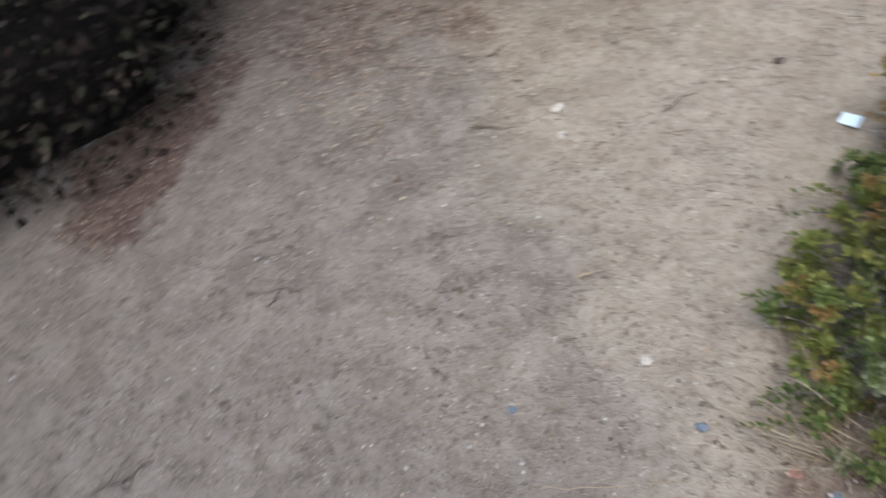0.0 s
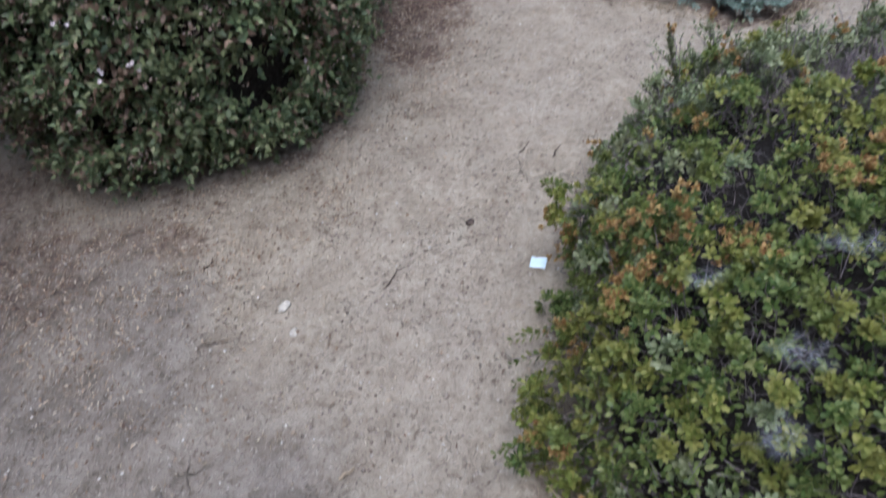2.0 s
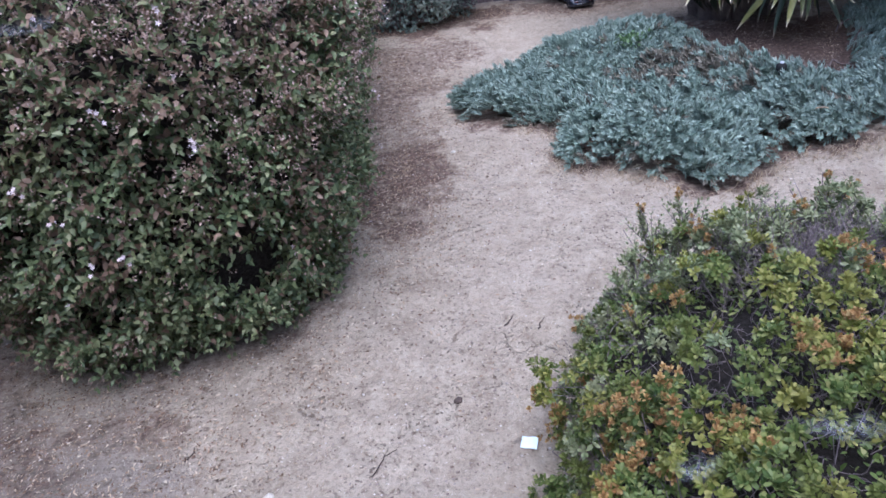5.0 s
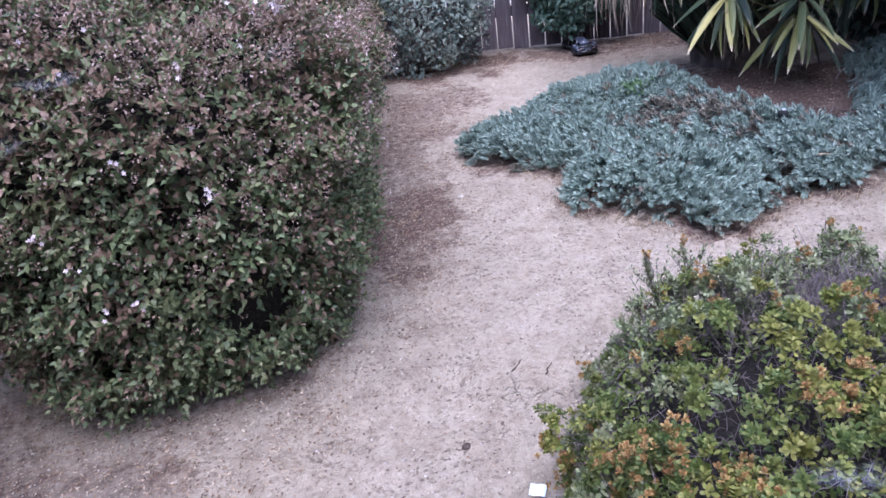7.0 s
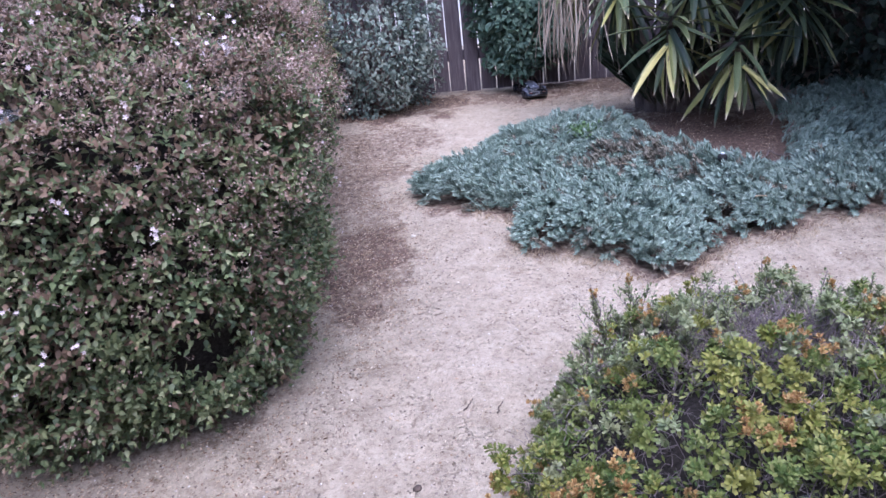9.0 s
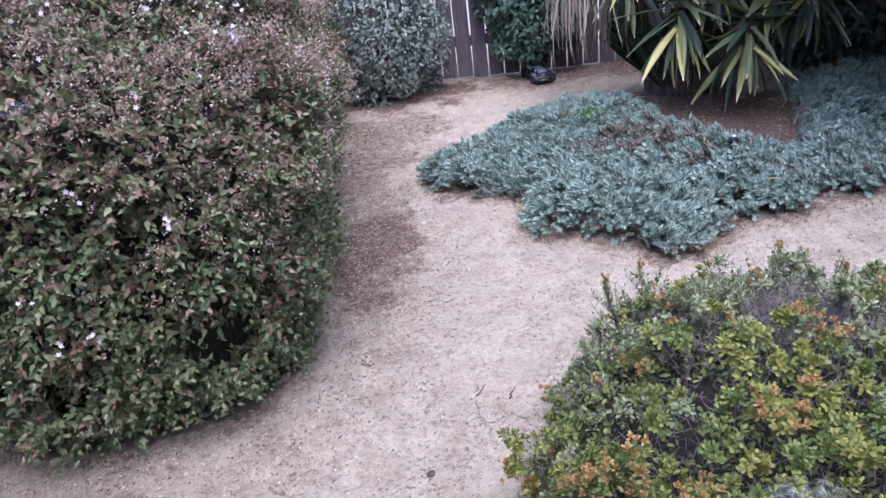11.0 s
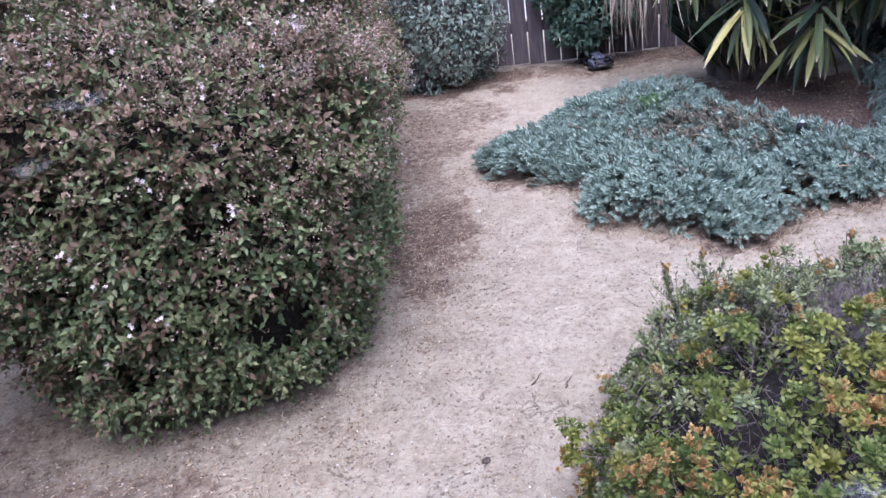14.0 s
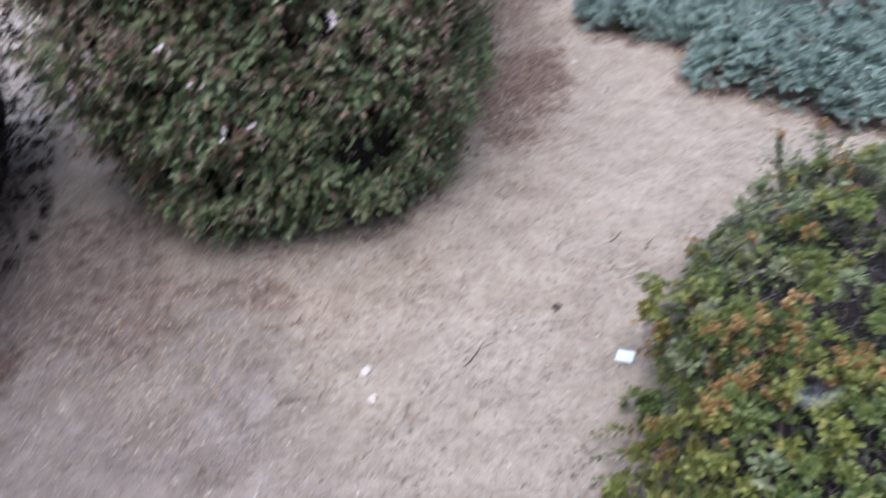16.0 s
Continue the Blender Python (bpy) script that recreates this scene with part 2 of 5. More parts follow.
def yucca_material(name, body, edge, tip):
    """Blade: middle, margin and dry tip told apart by the position along and across the leaf."""
    k = Nodes(name)
    sep = k.add("ShaderNodeSeparateXYZ")
    k.join(k.add("ShaderNodeTexCoord").outputs["UV"], sep.inputs[0])
    rnd = k.add("ShaderNodeObjectInfo").outputs["Random"]
    col = k.ramp(rnd, [(0.0, body[0]), (0.6, body[1]), (1.0, body[2])])
    col = k.mix(k.ramp(sep.outputs[0], [(0.72, (0, 0, 0)), (1.0, (1, 1, 1))]), col, edge)
    col = k.mix(k.ramp(sep.outputs[1], [(0.86, (0, 0, 0)), (0.97, (1, 1, 1))]), col, tip)
    st = k.noise(90.0, 3.0)
    col = k.mix(0.4, col, k.ramp(st, [(0.3, (0.5, 0.5, 0.5)), (0.7, (1, 1, 1))]), "MULTIPLY")
    k.bump(st, 0.2, 0.003)
    return k.finish(col, 0.5, 0.0, 0.35)


M_YUCCA = yucca_material("yucca_leaf", [(0.065, 0.095, 0.05), (0.115, 0.145, 0.062), (0.2, 0.215, 0.075)], (0.17, 0.18, 0.075), (0.42, 0.35, 0.24))
M_YUCCA_OLD = yucca_material("yellowing_yucca_leaf", [(0.18, 0.19, 0.065), (0.3, 0.285, 0.09), (0.43, 0.38, 0.135)], (0.14, 0.155, 0.065), (0.5, 0.42, 0.3))
# shade put into the leaf colour: darker copy for inner heads and skirt
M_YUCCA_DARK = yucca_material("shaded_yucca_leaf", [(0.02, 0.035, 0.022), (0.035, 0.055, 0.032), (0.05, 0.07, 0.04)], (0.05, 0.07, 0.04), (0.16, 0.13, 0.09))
M_YUCCA_DEAD = yucca_material("dead_yucca_leaf", [(0.24, 0.18, 0.13), (0.36, 0.29, 0.22), (0.46, 0.4, 0.32)], (0.34, 0.28, 0.21), (0.4, 0.34, 0.28))


def web_material():
    k = Nodes("spider_silk")
    k.finish((0.7, 0.73, 0.76), 0.9, 0.0, 0.1)
    at = k.add("ShaderNodeAttribute")
    at.attribute_name = "silk"
    tr = k.add("ShaderNodeBsdfTransparent")
    ms = k.add("ShaderNodeMixShader")
    f = k.ramp(k.noise(60.0, 5.0, 0.7), [(0.35, (0.0, 0.0, 0.0)), (0.75, (0.26, 0.26, 0.26))])
    k.join(k.math("MULTIPLY", f, at.outputs["Fac"]), ms.inputs[0])
    k.join(tr.outputs[0], ms.inputs[1])
    k.join(k.b.outputs[0], ms.inputs[2])
    k.join(ms.outputs[0], k.out.inputs[0])
    return k.m


M_WEB = web_material()


# ---------------------------------------------------------------- geometry tools
RNG = np.random.default_rng(7)


def mesh_np(name, verts, faces, mats, index=None, smooth=True):
    """A mesh from arrays: verts (n, 3), faces (m, 3 or 4)."""
    me = bpy.data.meshes.new(name)
    faces = np.asarray(faces, dtype=np.int32)
    k = faces.shape[1]
    me.vertices.add(len(verts))
    me.vertices.foreach_set("co", np.asarray(verts, dtype=np.float32).ravel())
    me.loops.add(faces.size)
    me.loops.foreach_set("vertex_index", faces.ravel())
    me.polygons.add(len(faces))
    me.polygons.foreach_set("loop_start", np.arange(0, faces.size, k, dtype=np.int32))
    me.polygons.foreach_set("loop_total", np.full(len(faces), k, dtype=np.int32))
    for m in mats if isinstance(mats, (list, tuple)) else [mats]:
        me.materials.append(m)
    if index is not None:
        me.polygons.foreach_set("material_index", np.asarray(index, dtype=np.int32))
    if smooth:
        me.polygons.foreach_set("use_smooth", np.ones(len(faces), dtype=bool))
    me.update()
    me.validate()
    return me


def put(name, me, parent=None, label="", at=None):
    """Link mesh data as one object, under a thing or part where one is given."""
    ob = new(name, me)
    if parent is not None:
        ob.parent = parent
    if at is not None:
        ob.matrix_basis = at
    if label:
        ob["label"] = label
    return ob


def part(name, bm, material, parent=None, label="", at=None, smooth=True):
    me = bpy.data.meshes.new(name)
    bm.to_mesh(me)
    bm.free()
    me.materials.append(material)
    if smooth:
        for p in me.polygons:
            p.use_smooth = True
    return put(name, me, parent, label, at)


def empty(name, x, y, z, rz=0.0):
    ob = new(name)
    ob.empty_display_size = 0.1
    ob.matrix_basis = pose(x, y, z, 0, 0, rz)
    return ob


def value_noise(p, scale, seed=0):
    """Smooth value noise in 3D for an array of points, 0 to 1."""
    q = np.asarray(p, dtype=np.float64) * scale + seed * 17.31
    i = np.floor(q).astype(np.int64)
    f = q - i
    f = f * f * (3 - 2 * f)
    out = np.zeros(len(q))
    for dx in (0, 1):
        for dy in (0, 1):
            for dz in (0, 1):
                h = (i[:, 0] + dx) * 374761393 + (i[:, 1] + dy) * 668265263 + (i[:, 2] + dz) * 2147483647
                h = (h ^ (h >> 13)) * 1274126177
                h = ((h ^ (h >> 16)) & 0xFFFFFF) / float(0xFFFFFF)
                w = (f[:, 0] if dx else 1 - f[:, 0]) * (f[:, 1] if dy else 1 - f[:, 1]) * (f[:, 2] if dz else 1 - f[:, 2])
                out += h * w
    return out


def unit(a):
    return a / np.maximum(np.linalg.norm(a, axis=1, keepdims=True), 1e-9)


def scatter(verts, faces, place, along, normal, size):
    """Copies of a small shape (its y along 'along', its z near 'normal') as one pair of arrays."""
    y = unit(along)
    x = unit(np.cross(y, normal))
    z = np.cross(x, y)
    s = np.asarray(size).reshape(-1, 1, 1) if np.ndim(size) else size
    v = np.asarray(verts)[None] * s
    w = place[:, None, :] + v[..., 0:1] * x[:, None] + v[..., 1:2] * y[:, None] + v[..., 2:3] * z[:, None]
    n, c = len(place), len(verts)
    f = np.asarray(faces)[None] + (np.arange(n) * c)[:, None, None]
    return w.reshape(-1, 3), f.reshape(-1, np.asarray(faces).shape[1])


def merge(*pairs):
    vs, fs, base = [], [], 0
    for v, f in pairs:
        vs.append(v)
        fs.append(f + base)
        base += len(v)
    return np.concatenate(vs), np.concatenate(fs)


def tubes(lines, sides=5):
    """Tapered tubes along polylines: each line is a list of (x, y, z, radius)."""
    vs, fs, base = [], [], 0
    ang = np.arange(sides) * 2 * np.pi / sides
    for line in lines:
        a = np.asarray(line, dtype=float)
        p, r = a[:, :3], a[:, 3]
        t = unit(np.gradient(p, axis=0))
        ref = np.tile(np.array([[0.31, 0.17, 0.94]]), (len(p), 1))
        u = unit(np.cross(t, ref))
        w = np.cross(t, u)
        ring = p[:, None] + r[:, None, None] * (np.cos(ang)[None, :, None] * u[:, None] + np.sin(ang)[None, :, None] * w[:, None])
        vs.append(ring.reshape(-1, 3))
        for i in range(len(p) - 1):
            for j in range(sides):
                b, c = base + i * sides, base + (i + 1) * sides
                fs.append((b + j, b + (j + 1) % sides, c + (j + 1) % sides, c + j))
        base += len(p) * sides
    return np.concatenate(vs), np.array(fs)


def smooth_loop(points, n):
    """A closed Catmull-Rom loop through plan points, n samples evenly spaced."""
    p = np.array(points, dtype=float)
    m = len(p)
    t = np.linspace(0, m, n * 4, endpoint=False)
    i = t.astype(int)
    f = (t - i)[:, None]
    a, b, c, d = p[(i - 1) % m], p[i % m], p[(i + 1) % m], p[(i + 2) % m]
    q = 0.5 * (2 * b + (c - a) * f + (2 * a - 5 * b + 4 * c - d) * f ** 2 + (3 * b - a - 3 * c + d) * f ** 3)
    step = np.linalg.norm(np.roll(q, -1, 0) - q, axis=1)
    s = np.concatenate([[0], np.cumsum(step)])
    want = np.linspace(0, s[-1], n, endpoint=False)
    q = np.concatenate([q, q[:1]])
    return np.stack([np.interp(want, s, q[:, 0]), np.interp(want, s, q[:, 1])], 1)


def inside(points, loop):
    """Which plan points lie within a closed loop."""
    x, y = points[:, 0], points[:, 1]
    res = np.zeros(len(points), dtype=bool)
    j = len(loop) - 1
    for i in range(len(loop)):
        xi, yi, xj, yj = *loop[i], *loop[j]
        hit = ((yi > y) != (yj > y)) & (x < (xj - xi) * (y - yi) / (yj - yi + 1e-12) + xi)
        res ^= hit
        j = i
    return res


def loop_distance(points, loop):
    """Distance in plan from points to the nearest sample of a loop."""
    d = np.full(len(points), 1e9)
    for q in loop:
        d = np.minimum(d, (points[:, 0] - q[0]) ** 2 + (points[:, 1] - q[1]) ** 2)
    return np.sqrt(d)


def shell(loop, profile, centre, shrink=0.0):
    """The skin of a shrub: a plan loop carried up a profile of (height, outward offset); past the last ring it closes on the centre line.
    Gives rings as an array (rings, n, 3)."""
    nxt, prv = np.roll(loop, -1, 0), np.roll(loop, 1, 0)
    tan = unit(nxt - prv)
    out = np.stack([tan[:, 1], -tan[:, 0]], 1)
    area = 0.5 * np.sum(loop[:, 0] * nxt[:, 1] - nxt[:, 0] * loop[:, 1])
    if area < 0:
        out = -out
    c = np.array(centre)
    rings = []
    for h, off in profile:
        if off >= 0:
            q = loop + out * (off - shrink)
        else:
            reach = np.linalg.norm(loop - c, axis=1, keepdims=True)
            q = loop + (c - loop) * np.minimum((-off + shrink) / np.maximum(reach, 0.05), 0.97)
        rings.append(np.concatenate([q, np.full((len(q), 1), max(h - shrink * (h > 0.3), 0.0))], 1))
    return np.array(rings)


def shell_mesh(rings):
    r, n, _ = rings.shape
    v = rings.reshape(-1, 3)
    i = np.arange(n)
    f = [np.stack([k * n + i, k * n + (i + 1) % n, (k + 1) * n + (i + 1) % n, (k + 1) * n + i], 1) for k in range(r - 1)]
    cap = np.concatenate([v, rings[-1].mean(0, keepdims=True)])
    top = np.stack([(r - 1) * n + i, (r - 1) * n + (i + 1) % n, np.full(n, len(v)), np.full(n, len(v))], 1)
    return cap, np.concatenate(f), top[:, :3]


def shell_points(rings, count, rng):
    """Points spread evenly on a shell, with outward normals."""
    v, quads, top = shell_mesh(rings)
    tri = np.concatenate([quads[:, [0, 1, 2]], quads[:, [0, 2, 3]], top])
    a, b, c = v[tri[:, 0]], v[tri[:, 1]], v[tri[:, 2]]
    cr = np.cross(b - a, c - a)
    ar = np.linalg.norm(cr, axis=1)
    pick = rng.choice(len(tri), count, p=ar / ar.sum())
    s, t = rng.random(count), rng.random(count)
    over = s + t > 1
    s[over], t[over] = 1 - s[over], 1 - t[over]
    p = a[pick] + (b - a)[pick] * s[:, None] + (c - a)[pick] * t[:, None]
    n = unit(cr[pick])
    mid = v.mean(0)
    flip = np.sum(n * (p - mid), axis=1) < 0
    n[flip] *= -1
    return p, n


# closed dark filler for the shaded hollow inside a shrub
def core_mesh(name, rings, material):
    v, quads, top = shell_mesh(rings)
    v = v + (value_noise(v, 9.0, 3)[:, None] - 0.5) * 0.06
    tri = np.concatenate([quads[:, [0, 1, 2]], quads[:, [0, 2, 3]], top])
    return mesh_np(name, v, tri, material)


OVATE = ([(0, 0, 0), (0.27, 0.36, 0.05), (0, 1.0, -0.06), (-0.27, 0.36, 0.05), (0, 0.42, 0)], [(0, 1, 4), (1, 2, 4), (2, 3, 4), (3, 0, 4)])
OBOVATE = ([(0, 0, 0), (0.24, 0.55, 0.06), (0.14, 0.95, 0.0), (-0.14, 0.95, 0.0), (-0.24, 0.55, 0.06), (0, 0.58, -0.01)],
           [(0, 1, 5), (1, 2, 5), (2, 3, 5), (3, 4, 5), (4, 0, 5)])
LEAF = ([(0, 0, 0), (0.26, 0.3, 0.07), (0.17, 0.68, 0.03), (0, 1.05, -0.12), (-0.17, 0.68, 0.03), (-0.26, 0.3, 0.07), (0, 0.48, -0.02)],
        [(0, 1, 6), (1, 2, 6), (2, 3, 6), (3, 4, 6), (4, 5, 6), (5, 0, 6)])
CRUMB = ([(1, 0, 0), (-0.9, 0.2, 0), (0.1, 0.9, 0.1), (0, -0.95, 0), (0.1, 0, 0.75), (0, 0, -0.6)],
         [(0, 2, 4), (2, 1, 4), (1, 3, 4), (3, 0, 4), (2, 0, 5), (1, 2, 5), (3, 1, 5), (0, 3, 5)])


def leaf_cover(rings, count, rng, size, shape=OVATE, depth=0.06, clump=0.07, clump_scale=7.0, droop=0.3, hollow=0.0, spread=1.0):
    """Leaves over a shell: pushed out and in by clumps, with gaps where hollow is above nothing."""
    p, n = shell_points(rings, count, rng)
    c = value_noise(p, clump_scale, 1) * 0.65 + value_noise(p, clump_scale * 2.6, 2) * 0.35
    if hollow:
        keep = c > hollow * (0.7 + 0.6 * rng.random(len(p)))
        p, n, c = p[keep], n[keep], c[keep]
    p = p + n * ((c - 0.5) * 2 * clump - rng.random(len(p)) ** 2 * depth)[:, None]
    d = rng.normal(size=p.shape) * spread + n * 0.8 + np.array([0, 0, -droop])
    up = n * 0.8 + np.array([0, 0, 0.7]) + rng.normal(size=p.shape) * 0.45
    p[:, 2] = np.maximum(p[:, 2], 0.015)
    s = size * (0.6 + 0.7 * rng.random(len(p)))
    return (*scatter(*shape, p, d, up, s), p, n)


def leafy_shoots(place, way, length, pairs, size, shape, rng, droop=0.3, narrow=1.0):
    """Shoots with opposite pairs of leaves, each pair turned against the last."""
    n = len(place)
    a = unit(way)
    u = unit(np.cross(a, rng.normal(size=a.shape)))
    w = np.cross(a, u)
    m = pairs * 2
    k = np.tile(np.arange(m), n)
    i = np.repeat(np.arange(n), m)
    t = 0.12 + 0.88 * (k // 2) / max(pairs - 1, 1)
    ln = np.broadcast_to(length, (n,))[i]
    p = place[i] + a[i] * (ln * t)[:, None]
    p[:, 2] -= droop * ln * t ** 2
    ang = (k // 2) * 1.5708 + (k % 2) * np.pi + rng.normal(size=len(k)) * 0.35
    side = np.cos(ang)[:, None] * u[i] + np.sin(ang)[:, None] * w[i]
    d = side * 0.85 + a[i] * (0.35 + 0.7 * t)[:, None] + rng.normal(size=p.shape) * 0.12
    z = a[i] * 0.8 - side * 0.4 + np.array([0, 0, 0.75]) + rng.normal(size=p.shape) * 0.2
    s = size * (0.65 + 0.5 * np.sin(np.pi * np.clip(t, 0.15, 0.9))) * (0.8 + 0.4 * rng.random(len(k)))
    base = np.array(shape[0]) * [narrow, 1, 1]
    return (*scatter(base, shape[1], p, d, z, s), p)


# ---------------------------------------------------------------- plan of the beds
HEDGE = smooth_loop([(-0.46, 2.55), (-0.37, 2.25), (-0.44, 2.01), (-0.66, 1.83), (-1.0, 1.81), (-1.32, 1.9), (-1.5, 2.15), (-1.6, 2.7), (-1.7, 3.6), (-1.8, 4.6), (-1.6, 5.5), (-1.0, 5.6), (-0.88, 5.2), (-0.7, 4.2), (-0.55, 3.3)], 160)
BUSH = smooth_loop([(0.41, 0.74), (0.335, 0.87), (0.34, 1.06), (0.37, 1.22), (0.395, 1.5), (0.48, 1.76), (0.64, 1.9), (0.92, 1.98), (1.22, 1.96), (1.5, 1.84), (1.7, 1.4), (1.6, 0.85), (1.25, 0.52), (0.9, 0.47), (0.6, 0.58)], 120)
JUNIPER = smooth_loop([(-0.08, 3.9), (0.08, 3.6), (0.44, 3.43), (0.5, 3.28), (0.48, 3.04), (0.72, 2.95), (0.89, 2.82), (0.99, 2.67), (1.17, 2.73), (1.4, 2.95), (1.64, 2.96), (1.89, 3.09), (2.3, 3.1), (2.9, 3.2), (3.4, 3.8), (3.6, 4.6), (3.4, 5.2),
                      (2.8, 5.2), (2.4, 5.0), (2.2, 4.5), (2.02, 4.0), (1.87, 3.6), (1.72, 3.8), (1.58, 4.03), (1.5, 4.3), (1.38, 4.72), (1.15, 4.92), (0.9, 4.95), (0.6, 4.76), (0.34, 4.42), (0.08, 4.12)], 200)
FENCE_Y = 6.38

# ---------------------------------------------------------------- ground: one sheet to the horizon
def axis(lo, hi, step, far):
    mid = np.arange(lo, hi + step, step)
    grow = np.geomspace(step * 2, far, 26)
    return np.concatenate([(lo - grow)[::-1], mid, mid[-1] + grow])


def ground_z(p):
    """Height of the uneven soil at plan points (n, 3)."""
    q = np.asarray(p, dtype=float) * [1, 1, 0]
    z = (value_noise(q, 1.6, 5) - 0.5) * 0.03 + (value_noise(q, 7.0, 6) - 0.5) * 0.014
    z += (value_noise(q, 22.0, 7) - 0.5) * 0.016 + (value_noise(q, 50.0, 8) - 0.5) * 0.011
    return z * np.exp(-np.maximum(np.hypot(q[:, 0], q[:, 1] - 3) - 6, 0)) - 0.004


def soil(x, y):
    return float(ground_z(np.array([[x, y, 0.0]]))[0])


def build_ground():
    xs, ys = axis(-2.4, 3.2, 0.02, 900.0), axis(-0.4, 6.5, 0.02, 900.0)
    gx, gy = np.meshgrid(xs, ys)
    flat = np.stack([gx.ravel(), gy.ravel(), np.zeros(gx.size)], 1)
    flat[:, 2] = ground_z(flat)
    nx, ny = len(xs), len(ys)
    i = (np.arange(ny - 1)[:, None] * nx + np.arange(nx - 1)[None]).ravel()
    me = mesh_np("ground", flat, np.stack([i, i + 1, i + nx + 1, i + nx], 1), M_GROUND)
    pt = flat[:, :2]
    wob = value_noise(flat * [1, 1, 0], 4.0, 9) - 0.5
    wob2 = value_noise(flat * [1, 1, 0], 15.0, 10) - 0.5
    dh = np.where(inside(pt, HEDGE), 0.0, loop_distance(pt, HEDGE[::2]))
    mulch = np.clip(1.0 - (dh + wob * 0.2 + wob2 * 0.1) / 0.12, 0, 1) * 0.5

    def blot(x, y, rx, ry, a):
        q = ((pt[:, 0] - x) / rx) ** 2 + ((pt[:, 1] - y) / ry) ** 2 + wob * 1.6 + wob2 * 0.8
        return np.clip(1.35 - q, 0, 1) * a

    # last blot: litter left of the hedge, darkened for the shade there
    for b in ((-0.22, 2.95, 0.25, 0.5, 0.85), (-0.38, 3.7, 0.28, 0.5, 0.45), (-0.4, 4.7, 0.42, 1.1, 0.6), (-0.5, 6.05, 1.0, 0.5, 1.0), (1.85, 4.6, 0.6, 0.9, 1.0), (1.3, 6.1, 1.4, 0.35, 0.7),
              (-0.95, 1.55, 0.25, 0.1, 0.55), (-1.2, 1.4, 0.3, 0.2, 0.5), (0.62, 0.45, 0.3, 0.22, 0.7), (-1.4, 0.78, 0.19, 0.42, 1.0), (-1.55, 1.5, 0.35, 0.4, 0.5)):
        mulch = np.maximum(mulch, blot(*b))
    db = np.where(inside(pt, BUSH), 0.0, loop_distance(pt, BUSH[::2]))
    dj = np.where(inside(pt, JUNIPER), 0.0, loop_distance(pt, JUNIPER[::3]))
    # narrow browner rims round the bush and the juniper
    mulch = np.maximum(mulch, np.clip(1 - (db + wob * 0.1) / 0.05, 0, 1) * 0.3)
    mulch = np.maximum(mulch, np.clip(1 - (dj + wob * 0.1) / 0.07, 0, 1) * 0.7)
    loam = np.clip((-0.3 - pt[:, 0] + (1.5 - pt[:, 1]) * 0.55 + wob * 0.9) / 0.6, 0, 1) * np.clip((1.9 - pt[:, 1]) * 2, 0, 1)
    for key, val in (("mulch", mulch), ("loam", loam)):
        at = me.attributes.new(key, "FLOAT", "POINT")
        at.data.foreach_set("value", val.astype(np.float32))
    return tagged(put("ground", me), "bare dry cracked pinkish earth with brown mulch patches", "ground", kind="structure")


build_ground()


